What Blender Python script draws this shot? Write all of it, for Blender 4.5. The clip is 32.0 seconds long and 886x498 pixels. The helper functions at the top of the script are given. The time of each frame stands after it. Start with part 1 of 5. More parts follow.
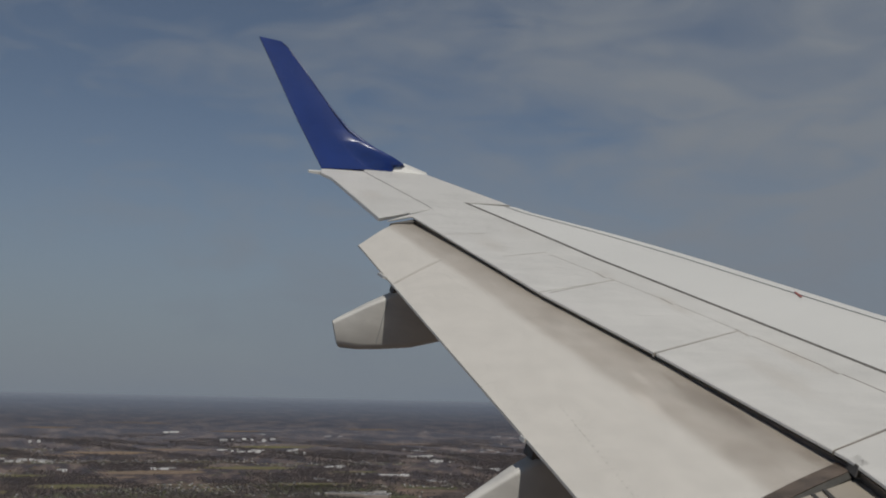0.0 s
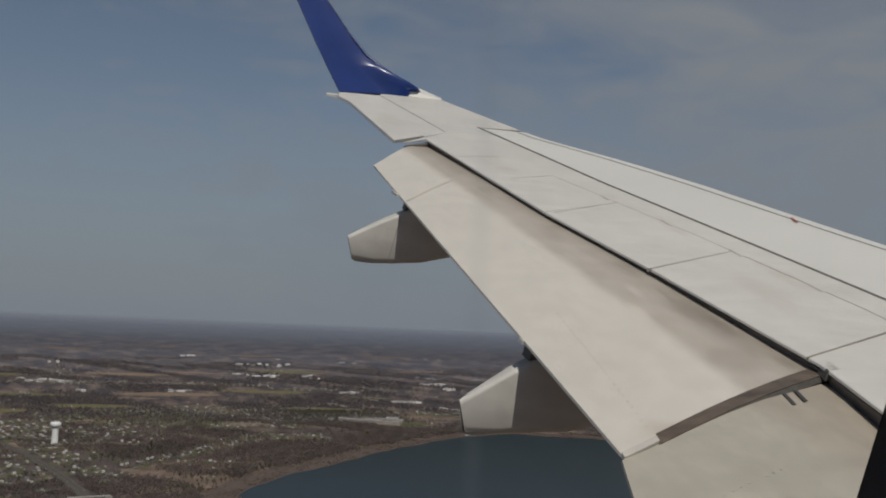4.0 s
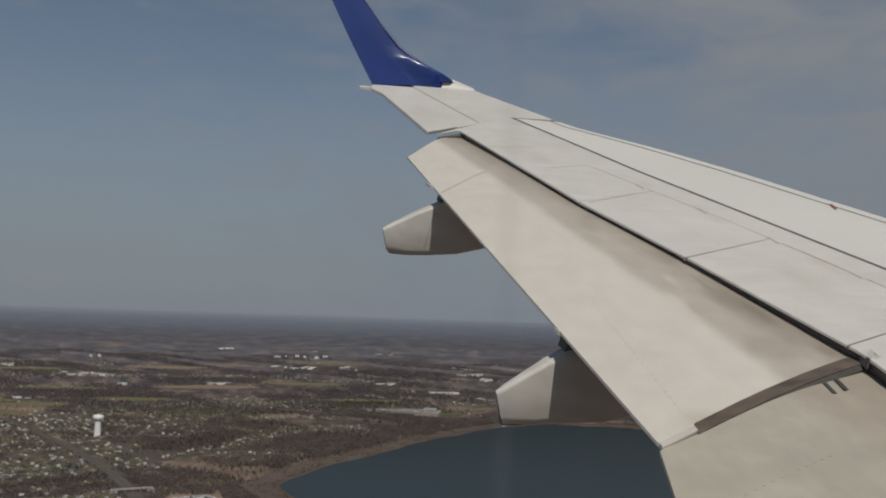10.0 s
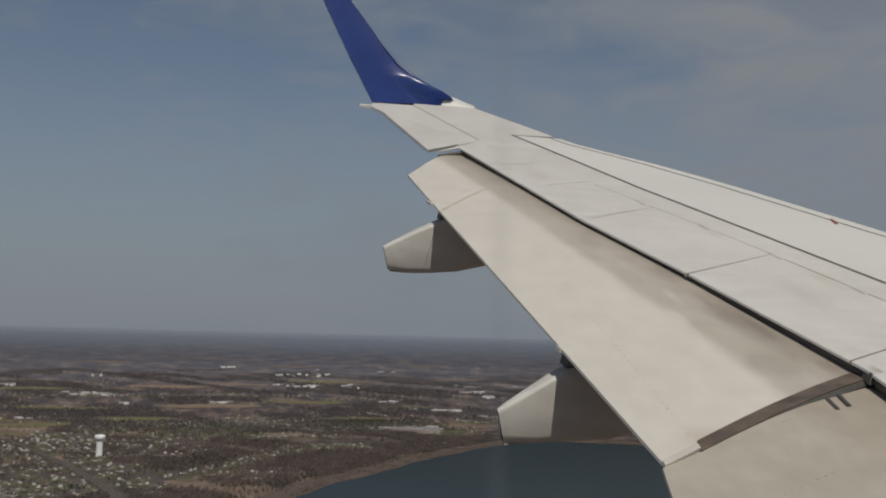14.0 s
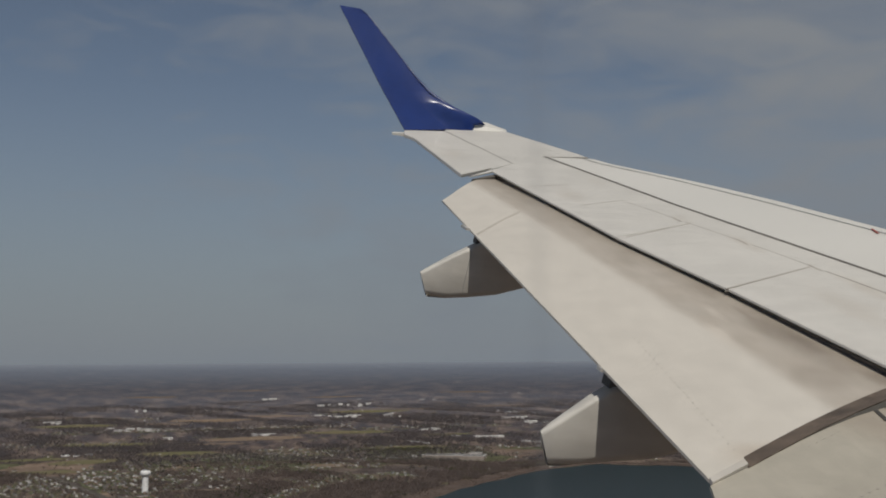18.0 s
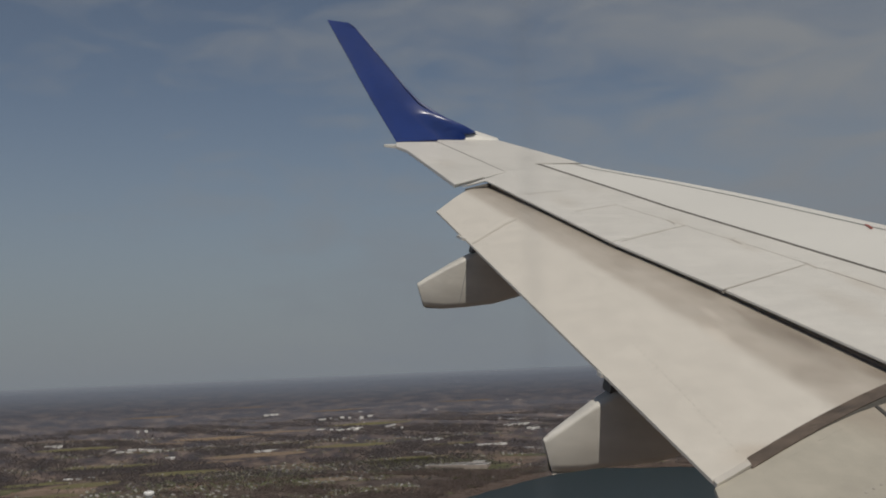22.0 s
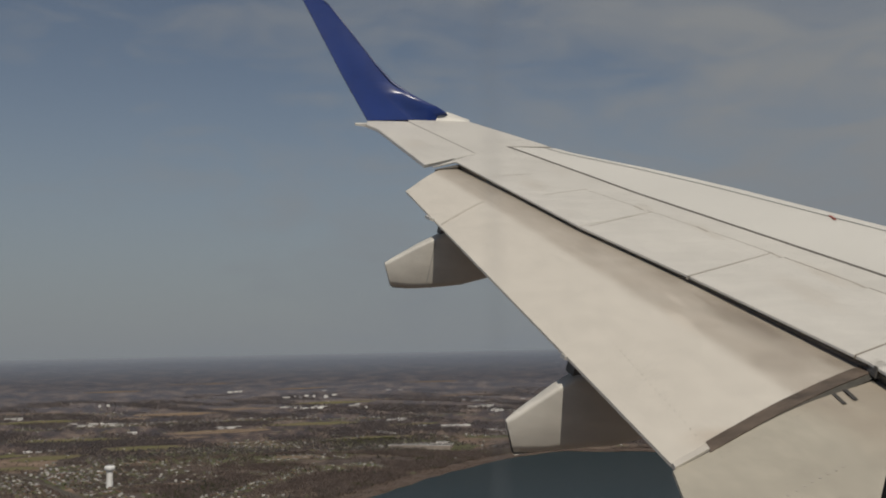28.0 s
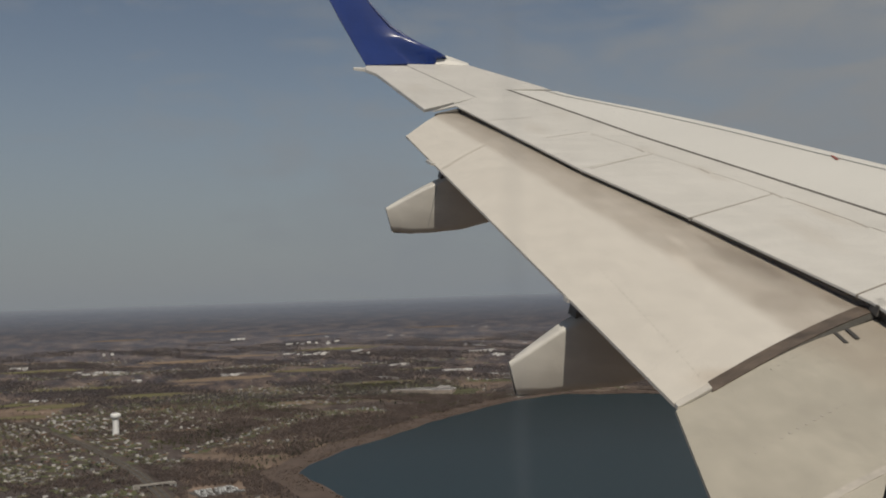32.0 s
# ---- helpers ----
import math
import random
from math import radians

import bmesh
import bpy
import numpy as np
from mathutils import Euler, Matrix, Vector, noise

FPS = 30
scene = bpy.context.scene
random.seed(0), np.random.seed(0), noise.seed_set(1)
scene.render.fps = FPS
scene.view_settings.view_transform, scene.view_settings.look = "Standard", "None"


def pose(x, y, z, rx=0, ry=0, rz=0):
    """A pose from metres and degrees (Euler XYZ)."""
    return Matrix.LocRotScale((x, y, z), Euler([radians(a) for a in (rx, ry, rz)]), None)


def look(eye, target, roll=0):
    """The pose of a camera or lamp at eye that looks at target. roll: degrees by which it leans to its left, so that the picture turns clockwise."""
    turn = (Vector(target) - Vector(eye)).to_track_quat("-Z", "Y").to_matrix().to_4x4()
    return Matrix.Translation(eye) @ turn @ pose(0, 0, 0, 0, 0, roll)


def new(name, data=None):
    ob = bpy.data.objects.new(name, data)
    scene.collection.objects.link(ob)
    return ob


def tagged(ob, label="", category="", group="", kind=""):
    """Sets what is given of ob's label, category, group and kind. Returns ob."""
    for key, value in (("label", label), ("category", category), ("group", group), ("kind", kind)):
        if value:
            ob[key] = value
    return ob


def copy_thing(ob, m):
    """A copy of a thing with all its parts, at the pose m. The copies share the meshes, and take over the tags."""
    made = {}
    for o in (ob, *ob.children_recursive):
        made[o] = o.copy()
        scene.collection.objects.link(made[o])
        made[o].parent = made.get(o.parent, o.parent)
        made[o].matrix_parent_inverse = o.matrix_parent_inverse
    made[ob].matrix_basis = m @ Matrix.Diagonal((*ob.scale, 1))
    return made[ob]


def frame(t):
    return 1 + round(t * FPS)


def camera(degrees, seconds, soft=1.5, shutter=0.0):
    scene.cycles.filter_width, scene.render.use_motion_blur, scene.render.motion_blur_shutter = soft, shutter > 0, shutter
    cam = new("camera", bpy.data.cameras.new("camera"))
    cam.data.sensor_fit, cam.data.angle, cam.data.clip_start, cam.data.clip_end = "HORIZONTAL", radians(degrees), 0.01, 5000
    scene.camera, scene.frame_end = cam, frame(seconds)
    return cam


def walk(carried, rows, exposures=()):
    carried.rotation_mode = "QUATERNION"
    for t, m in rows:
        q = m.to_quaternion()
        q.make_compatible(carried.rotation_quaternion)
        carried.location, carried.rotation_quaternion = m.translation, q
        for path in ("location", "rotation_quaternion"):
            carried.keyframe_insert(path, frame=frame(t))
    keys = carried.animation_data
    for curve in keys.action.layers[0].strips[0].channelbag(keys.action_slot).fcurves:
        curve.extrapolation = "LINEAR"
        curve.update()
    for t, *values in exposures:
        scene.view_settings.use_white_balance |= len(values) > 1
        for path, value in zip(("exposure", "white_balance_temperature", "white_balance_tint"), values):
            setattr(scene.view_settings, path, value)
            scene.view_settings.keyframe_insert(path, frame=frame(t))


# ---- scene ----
EYE_HEIGHT = 420.0
cam = camera(46.557, 32.0, soft=1.9)
PATH = [
    (0, 0.0576, 0.3312, 0.111, 98.2008, -1.2576, -17.8585), (0.5, 0.0496, 0.3313, 0.1208, 97.8966, -0.9173, -18.262),
    (1, 0.054, 0.3313, 0.1161, 97.878, -0.7972, -18.3048), (1.5, 0.0616, 0.3313, 0.1202, 95.4643, -1.706, -18.2233),
    (2, 0.0635, 0.3312, 0.1234, 94.3934, -2.7273, -17.7499), (2.5, 0.0001, 0.0031, 0.0021, 94.662, -3.297, -17.042),
    (3, 0.0036, 0.0094, 0.0017, 94.263, -3.02, -17.275), (3.5, -0.004, 0.0041, -0.0032, 94.088, -2.812, -17.387),
    (5.5, -0.0035, 0.0054, -0.0061, 95.587, -1.221, -16.037), (6, 0.0013, 0.004, -0.004, 95.449, -1.352, -16.298),
    (6.5, -0.0104, 0.0067, -0.0035, 92.698, -2.461, -15.902), (7, -0.0055, 0.0061, -0.0024, 92.689, -1.786, -15.084),
    (7.5, -0.0015, 0.0032, -0.0046, 92.783, -1.846, -15.054), (8, 0.0019, 0.0145, -0.0065, 92.964, -2.273, -15.842),
    (8.5, 0.0018, 0.0064, -0.003, 93.38, -1.793, -16.121), (9, 0.0015, 0.006, -0.0054, 93.653, -1.969, -15.902),
    (9.5, -0.0072, 0.0063, -0.0043, 93.263, -1.069, -15.251), (10, -0.0009, 0.0039, -0.002, 93.723, -1.903, -15.094),
    (10.5, 0.0073, -0, -0.0009, 94.677, -2.426, -13.916), (11, 0.0061, -0.0009, -0.0035, 94.873, -2.145, -13.765),
    (11.5, 0.0055, -0.0018, 0.0002, 95.53, -2.227, -13.652), (12, 0.009, -0.0159, -0.0001, 96.431, -1.586, -13.615),
    (12.5, 0.0051, -0.0077, -0.0049, 96.895, -2.197, -13.834), (13, 0.01, -0.0123, -0.0071, 96.2, -2.043, -14.218),
    (13.5, 0.0107, -0.0072, -0.0176, 95.39, -1.62, -14.955), (14, 0.0046, 0.0072, 0.0026, 94.666, -1.511, -14.985),
    (14.5, 0.0058, 0.0003, 0.0064, 95.738, -0.531, -13.816), (16.5, 0.0058, -0.0056, -0.0005, 96.729, -0.342, -13.349),
    (17, 0.001, -0.0084, -0.0006, 96.683, 0.233, -13.867), (17.5, 0.0005, -0.0036, 0.0078, 95.602, 1.054, -12.782),
    (18, 0.0018, 0.0002, -0.0072, 96.079, 0.305, -12.781), (18.5, -0.0091, -0.0127, -0.0021, 96.303, 0.33, -13.189),
    (19, 0.0049, -0.0065, 0.0013, 95.888, 0.939, -12.606), (19.5, -0.0032, 0, 0.001, 95.741, 0.417, -12.615),
    (20, -0.0029, -0.0043, 0, 96.588, 1.097, -12.6), (20.5, -0.0009, -0.0004, 0.0046, 96.852, 1.346, -13.66),
    (21, -0.009, -0.0041, 0.0047, 96.562, 1.486, -13.354), (21.5, -0.0041, -0.0052, 0.0057, 96.254, 1.9, -12.963),
    (22, -0.0002, -0.008, 0.0021, 96.595, 2.386, -12.779), (22.5, -0.0059, -0.0067, 0.003, 96.541, 2.601, -12.513),
    (23, -0.002, -0.0063, 0.0014, 96.449, 2.9, -12.391), (23.5, -0.0058, -0.0054, -0.0027, 96.165, 2.723, -12.236),
    (24, -0.0088, -0.0045, 0.0032, 95.976, 3.036, -12.166), (24.5, -0.0075, -0.0119, 0.0004, 96.566, 3.091, -11.813),
    (26.5, 0.0288, -0.0197, -0.0061, 96.099, 3.774, -12.768), (27, 0.0639, -0.0157, -0.0268, 96.223, 3.255, -15.275),
    (27.5, 0.0369, -0.0127, -0.0094, 95.659, 2.492, -14.455), (28, 0.001, -0.0144, -0.0053, 95.494, 1.11, -14.684),
    (28.5, -0.0028, -0.0077, 0.002, 94.62, 1.74, -15.064), (29, -0.0033, -0.0036, -0.0055, 94.097, 1.024, -14.735),
    (29.5, -0.0026, -0.0059, -0.0019, 93.645, 2.299, -14.366), (30, -0.0048, -0.0106, -0.0075, 93.302, 2.737, -14.249),
    (30.5, -0.0009, -0.0037, -0.0027, 93.035, 3.042, -14.54), (31, -0.0057, -0.0061, -0.0047, 92.852, 2.63, -14.523),
    (31.5, -0.0021, -0.005, -0.0057, 92.602, 2.659, -14.624), (32, -0.0048, -0.0062, -0.0111, 92.474, 1.775, -14.62),
]

walk(cam, [(t, pose(x, y, z + EYE_HEIGHT, a, b, c)) for t, x, y, z, a, b, c in PATH],
     exposures=[(0.0, -0.19, 6200, 10), (3.0, -0.17, 6380, 10), (6.0, -0.11, 6350, 10), (9.0, -0.07, 6400, 10), (17.0, -0.08, 6480, 10), (23.0, -0.12, 6600, 10), (27.0, -0.07, 6750, 10), (29.5, -0.02, 6850, 10), (32.0, 0.02, 6850, 10)])

# ---------------------------------------------------------------- sky and sun
TO_SUN = Vector((-0.005, -0.58, 0.80)).normalized()
world = bpy.data.worlds.new("sky")
scene.world = world
world.use_nodes = True
wn, wl = world.node_tree.nodes, world.node_tree.links
wn.clear()
w_out = wn.new("ShaderNodeOutputWorld")
w_bg = wn.new("ShaderNodeBackground")
w_sky = wn.new("ShaderNodeTexSky")
w_sky.sky_type = 'NISHITA'
w_sky.sun_disc = False
w_sky.sun_elevation = math.asin(TO_SUN.z)
w_sky.sun_rotation = math.atan2(TO_SUN.x, TO_SUN.y)
w_sky.air_density, w_sky.dust_density, w_sky.ozone_density = 1.0, 0.5, 1.0
w_sky.altitude = 280
w_bg.inputs["Strength"].default_value = 0.055
# thin high cloud: stretched noise over the direction of the sky
w_co = wn.new("ShaderNodeTexCoord")
w_map = wn.new("ShaderNodeMapping")
w_map.inputs["Scale"].default_value = (2.0, 2.0, 5.0)
w_map.inputs["Rotation"].default_value = (0.0, 0.25, 0.3)
w_map.inputs["Location"].default_value = (3.1, 0.4, 1.7)
w_n = wn.new("ShaderNodeTexNoise")
w_n.inputs["Scale"].default_value, w_n.inputs["Detail"].default_value, w_n.inputs["Roughness"].default_value = 1.7, 7.0, 0.55
w_n.inputs["Distortion"].default_value = 0.4
w_r = wn.new("ShaderNodeValToRGB")
w_r.color_ramp.elements[0].position, w_r.color_ramp.elements[1].position = 0.32, 0.90
w_r.color_ramp.elements[0].color, w_r.color_ramp.elements[1].color = (0.10, 0.10, 0.10, 1), (1.0, 1.0, 1.0, 1)
w_mix = wn.new("ShaderNodeMix")
w_mix.data_type = 'RGBA'
w_mix.inputs["B"].default_value = (4.12, 4.42, 4.80, 1)
wl.new(w_co.outputs["Generated"], w_map.inputs["Vector"])
wl.new(w_map.outputs["Vector"], w_n.inputs["Vector"])
# the cloud thickens gradually forward of the wing
w_way = wn.new("ShaderNodeSeparateXYZ")
w_more = wn.new("ShaderNodeMath")
w_more.operation = 'MULTIPLY_ADD'
w_more.inputs[1].default_value = 0.72
w_less = wn.new("ShaderNodeMath")
w_less.operation = 'SUBTRACT'
w_less.inputs[1].default_value = 0.155
wl.new(w_co.outputs["Generated"], w_way.inputs["Vector"])
wl.new(w_way.outputs["X"], w_more.inputs[0])
w_map2 = wn.new("ShaderNodeMapping")
w_map2.inputs["Scale"].default_value = (3.2, 3.2, 10.0)
w_map2.inputs["Rotation"].default_value = (0.1, 0.32, 0.5)
w_wisp = wn.new("ShaderNodeTexNoise")
w_wisp.inputs["Scale"].default_value, w_wisp.inputs["Detail"].default_value, w_wisp.inputs["Distortion"].default_value = 2.9, 9.0, 1.1
w_both = wn.new("ShaderNodeMath")
w_both.operation = 'MULTIPLY_ADD'
w_both.inputs[1].default_value = 0.80
w_even = wn.new("ShaderNodeMath")
w_even.operation = 'MULTIPLY_ADD'
w_even.inputs[1].default_value, w_even.inputs[2].default_value = 1.15, -0.475
wl.new(w_co.outputs["Generated"], w_map2.inputs["Vector"])
wl.new(w_map2.outputs["Vector"], w_wisp.inputs["Vector"])
wl.new(w_n.outputs["Fac"], w_even.inputs[0])
wl.new(w_wisp.outputs["Fac"], w_both.inputs[0])
wl.new(w_even.outputs[0], w_both.inputs[2])
wl.new(w_both.outputs[0], w_more.inputs[2])
wl.new(w_more.outputs[0], w_less.inputs[0])
wl.new(w_less.outputs[0], w_r.inputs["Fac"])
wl.new(w_r.outputs["Color"], w_mix.inputs["Factor"])
# thin veil over the blue
w_veil = wn.new("ShaderNodeHueSaturation")
w_veil.inputs["Saturation"].default_value, w_veil.inputs["Value"].default_value = 0.90, 0.92
wl.new(w_sky.outputs["Color"], w_veil.inputs["Color"])
wl.new(w_veil.outputs["Color"], w_mix.inputs["A"])
# pale haze low over the land all round
w_sep = wn.new("ShaderNodeSeparateXYZ")
w_low = wn.new("ShaderNodeMapRange")
w_low.interpolation_type = 'SMOOTHSTEP'
w_low.inputs["From Min"].default_value, w_low.inputs["From Max"].default_value = -0.02, 0.29
w_low.inputs["To Min"].default_value, w_low.inputs["To Max"].default_value = 0.92, 0.0
w_haze = wn.new("ShaderNodeMix")
w_haze.data_type = 'RGBA'
w_haze.inputs["B"].default_value = (3.70, 4.18, 4.80, 1)
wl.new(w_co.outputs["Generated"], w_sep.inputs["Vector"])
wl.new(w_sep.outputs["Z"], w_low.inputs["Value"])
wl.new(w_low.outputs["Result"], w_haze.inputs["Factor"])
wl.new(w_mix.outputs["Result"], w_haze.inputs["A"])
wl.new(w_haze.outputs["Result"], w_bg.inputs["Color"])
wl.new(w_bg.outputs["Background"], w_out.inputs["Surface"])

sun = new("sun", bpy.data.lights.new("sun", 'SUN'))
sun.data.energy, sun.data.angle, sun.data.color = 2.9, radians(0.5), (1.0, 0.93, 0.83)
sun.matrix_world = look(TO_SUN * 800 + Vector((0, 0, EYE_HEIGHT)), (0, 0, EYE_HEIGHT))


# ---------------------------------------------------------------- materials
def material(name, color, rough=0.5, metal=0.0, vary=0.0, scale=4.0, color2=None, bump=0.0, bump_scale=30.0,
             stretch=(1, 1, 1), coords="Object", random_vary=0.0, coat=0.0):
    """A principled surface with two scales of mottling, fine relief and a shift of its own for each object."""
    m = bpy.data.materials.new(name)
    m.use_nodes = True
    n, l = m.node_tree.nodes, m.node_tree.links
    b = n["Principled BSDF"]
    b.inputs["Roughness"].default_value, b.inputs["Metallic"].default_value = rough, metal
    b.inputs["Coat Weight"].default_value = coat
    co = n.new("ShaderNodeTexCoord")
    mp = n.new("ShaderNodeMapping")
    mp.inputs["Scale"].default_value = stretch
    l.new(co.outputs[coords], mp.inputs["Vector"])
    n1, n2 = n.new("ShaderNodeTexNoise"), n.new("ShaderNodeTexNoise")
    n1.inputs["Scale"].default_value, n1.inputs["Detail"].default_value = scale, 5
    n2.inputs["Scale"].default_value, n2.inputs["Detail"].default_value = scale * 7.3, 4
    l.new(mp.outputs["Vector"], n1.inputs["Vector"])
    l.new(mp.outputs["Vector"], n2.inputs["Vector"])
    avg = n.new("ShaderNodeMath")
    avg.operation = 'MULTIPLY_ADD'
    avg.inputs[1].default_value = 0.45
    l.new(n2.outputs["Fac"], avg.inputs[0])
    half = n.new("ShaderNodeMath")
    half.operation = 'MULTIPLY'
    half.inputs[1].default_value = 0.55
    l.new(n1.outputs["Fac"], half.inputs[0])
    l.new(half.outputs[0], avg.inputs[2])
    ramp = n.new("ShaderNodeValToRGB")
    c2 = color2 or tuple(c * (1 - vary) for c in color)
    ramp.color_ramp.elements[0].position, ramp.color_ramp.elements[1].position = 0.34, 0.62
    ramp.color_ramp.elements[0].color, ramp.color_ramp.elements[1].color = (*c2, 1), (*color, 1)
    l.new(avg.outputs[0], ramp.inputs["Fac"])
    last = ramp.outputs["Color"]
    if random_vary:
        info = n.new("ShaderNodeObjectInfo")
        rng = n.new("ShaderNodeMapRange")
        rng.inputs["To Min"].default_value, rng.inputs["To Max"].default_value = 1 - random_vary, 1 + random_vary
        l.new(info.outputs["Random"], rng.inputs["Value"])
        hsv = n.new("ShaderNodeHueSaturation")
        l.new(rng.outputs["Result"], hsv.inputs["Value"])
        l.new(last, hsv.inputs["Color"])
        last = hsv.outputs["Color"]
    l.new(last, b.inputs["Base Color"])
    if bump:
        bp = n.new("ShaderNodeBump")
        bp.inputs["Strength"].default_value, bp.inputs["Distance"].default_value = bump, 0.02
        n3 = n.new("ShaderNodeTexNoise")
        n3.inputs["Scale"].default_value, n3.inputs["Detail"].default_value = bump_scale, 4
        l.new(mp.outputs["Vector"], n3.inputs["Vector"])
        l.new(n3.outputs["Fac"], bp.inputs["Height"])
        l.new(bp.outputs["Normal"], b.inputs["Normal"])
    return m


def stained(m, direction, offset, width, color, seed_scale=2.2, amount=1.0, wobble=0.25):
    """Lays a dirt stain with a ragged edge over m: full where direction . place > offset, gone a width below it."""
    n, l = m.node_tree.nodes, m.node_tree.links
    b = n["Principled BSDF"]
    old = b.inputs["Base Color"].links[0].from_socket
    co = n.new("ShaderNodeTexCoord")
    dot = n.new("ShaderNodeVectorMath")
    dot.operation = 'DOT_PRODUCT'
    dot.inputs[1].default_value = direction
    l.new(co.outputs["Object"], dot.inputs[0])
    nz = n.new("ShaderNodeTexNoise")
    nz.inputs["Scale"].default_value, nz.inputs["Detail"].default_value = seed_scale, 6
    l.new(co.outputs["Object"], nz.inputs["Vector"])
    add = n.new("ShaderNodeMath")
    add.operation = 'MULTIPLY_ADD'
    add.inputs[1].default_value = wobble
    l.new(nz.outputs["Fac"], add.inputs[0])
    l.new(dot.outputs["Value"], add.inputs[2])
    rng = n.new("ShaderNodeMapRange")
    rng.interpolation_type = 'SMOOTHSTEP'
    rng.inputs["From Min"].default_value = offset - width + wobble / 2
    rng.inputs["From Max"].default_value = offset + wobble / 2
    rng.inputs["To Max"].default_value = amount
    l.new(add.outputs[0], rng.inputs["Value"])
    nb = n.new("ShaderNodeTexNoise")
    nb.inputs["Scale"].default_value, nb.inputs["Detail"].default_value = 5.0, 5
    l.new(co.outputs["Object"], nb.inputs["Vector"])
    rb = n.new("ShaderNodeMapRange")
    rb.inputs["From Min"].default_value, rb.inputs["From Max"].default_value = 0.3, 0.6
    rb.inputs["To Min"].default_value = 0.72
    l.new(nb.outputs["Fac"], rb.inputs["Value"])
    mul = n.new("ShaderNodeMath")
    mul.operation = 'MULTIPLY'
    l.new(rng.outputs["Result"], mul.inputs[0])
    l.new(rb.outputs["Result"], mul.inputs[1])
    mix = n.new("ShaderNodeMix")
    mix.data_type = 'RGBA'
    mix.inputs["B"].default_value = (*color, 1)
    l.new(mul.outputs[0], mix.inputs["Factor"])
    l.new(old, mix.inputs["A"])
    l.new(mix.outputs["Result"], b.inputs["Base Color"])
    return m


def smudge(m, centre, radius, stretch, color, amount):
    """A blot of dirt with ragged edges round a place."""
    n, l = m.node_tree.nodes, m.node_tree.links
    b = n["Principled BSDF"]
    old = b.inputs["Base Color"].links[0].from_socket
    co = n.new("ShaderNodeTexCoord")
    sub = n.new("ShaderNodeVectorMath")
    sub.operation = 'SUBTRACT'
    sub.inputs[1].default_value = centre
    l.new(co.outputs["Object"], sub.inputs[0])
    mul = n.new("ShaderNodeVectorMath")
    mul.operation = 'MULTIPLY'
    mul.inputs[1].default_value = stretch
    l.new(sub.outputs["Vector"], mul.inputs[0])
    ln = n.new("ShaderNodeVectorMath")
    ln.operation = 'LENGTH'
    l.new(mul.outputs["Vector"], ln.inputs[0])
    nz = n.new("ShaderNodeTexNoise")
    nz.inputs["Scale"].default_value, nz.inputs["Detail"].default_value = 4.0, 6
    l.new(co.outputs["Object"], nz.inputs["Vector"])
    add = n.new("ShaderNodeMath")
    add.operation = 'MULTIPLY_ADD'
    add.inputs[1].default_value = radius * 1.3
    l.new(nz.outputs["Fac"], add.inputs[0])
    l.new(ln.outputs["Value"], add.inputs[2])
    rng = n.new("ShaderNodeMapRange")
    rng.interpolation_type = 'SMOOTHSTEP'
    rng.inputs["From Min"].default_value, rng.inputs["From Max"].default_value = radius * 0.7, radius * 1.65
    rng.inputs["To Min"].default_value, rng.inputs["To Max"].default_value = amount, 0.0
    l.new(add.outputs[0], rng.inputs["Value"])
    mix = n.new("ShaderNodeMix")
    mix.data_type = 'RGBA'
    mix.inputs["B"].default_value = (*color, 1)
    l.new(rng.outputs["Result"], mix.inputs["Factor"])
    l.new(old, mix.inputs["A"])
    l.new(mix.outputs["Result"], b.inputs["Base Color"])


def streaked(m, stretch, low, high, scale=1.0, detail=6):
    """Streaks of dirt carried along by the airflow."""
    n, l = m.node_tree.nodes, m.node_tree.links
    b = n["Principled BSDF"]
    old = b.inputs["Base Color"].links[0].from_socket
    co, mp, nz, rng, hsv = (n.new("ShaderNode" + k) for k in ("TexCoord", "Mapping", "TexNoise", "MapRange", "HueSaturation"))
    mp.inputs["Scale"].default_value = stretch
    nz.inputs["Scale"].default_value, nz.inputs["Detail"].default_value, nz.inputs["Roughness"].default_value = scale, detail, 0.62
    rng.inputs["From Min"].default_value, rng.inputs["From Max"].default_value = 0.36, 0.62
    rng.inputs["To Min"].default_value, rng.inputs["To Max"].default_value = low, high
    l.new(co.outputs["Object"], mp.inputs["Vector"])
    l.new(mp.outputs["Vector"], nz.inputs["Vector"])
    l.new(nz.outputs["Fac"], rng.inputs["Value"])
    l.new(rng.outputs["Result"], hsv.inputs["Value"])
    l.new(old, hsv.inputs["Color"])
    l.new(hsv.outputs["Color"], b.inputs["Base Color"])
    return m


WHITE = material("weathered_white_paint", (0.62, 0.60, 0.555), 0.42, vary=0.10, scale=1.3, stretch=(0.35, 1.6, 1), bump=0.012, bump_scale=9)
for px, py, r, a in ((-6.0, 7.9, 0.16, 0.35), (-5.85, 7.2, 0.18, 0.4), (-5.6, 6.2, 0.2, 0.35), (-5.9, 5.9, 0.3, 0.25), (-6.6, 8.6, 0.25, 0.25), (-7.2, 10.4, 0.3, 0.25), (-5.4, 5.2, 0.2, 0.4), (-6.2, 9.2, 0.3, 0.22)):
    smudge(WHITE, (px, py, 0.7), r, (1.8, 0.6, 0.5), (0.42, 0.36, 0.29), a)
streaked(WHITE, (1.2, 5.0, 1.0), 0.955, 1.02)
streaked(WHITE, (4.0, 3.0, 3.0), 0.95, 1.02)
WHITE_SLAT = material("white_slat_paint", (0.66, 0.645, 0.60), 0.38, vary=0.07, scale=1.1, stretch=(0.4, 1.4, 1))
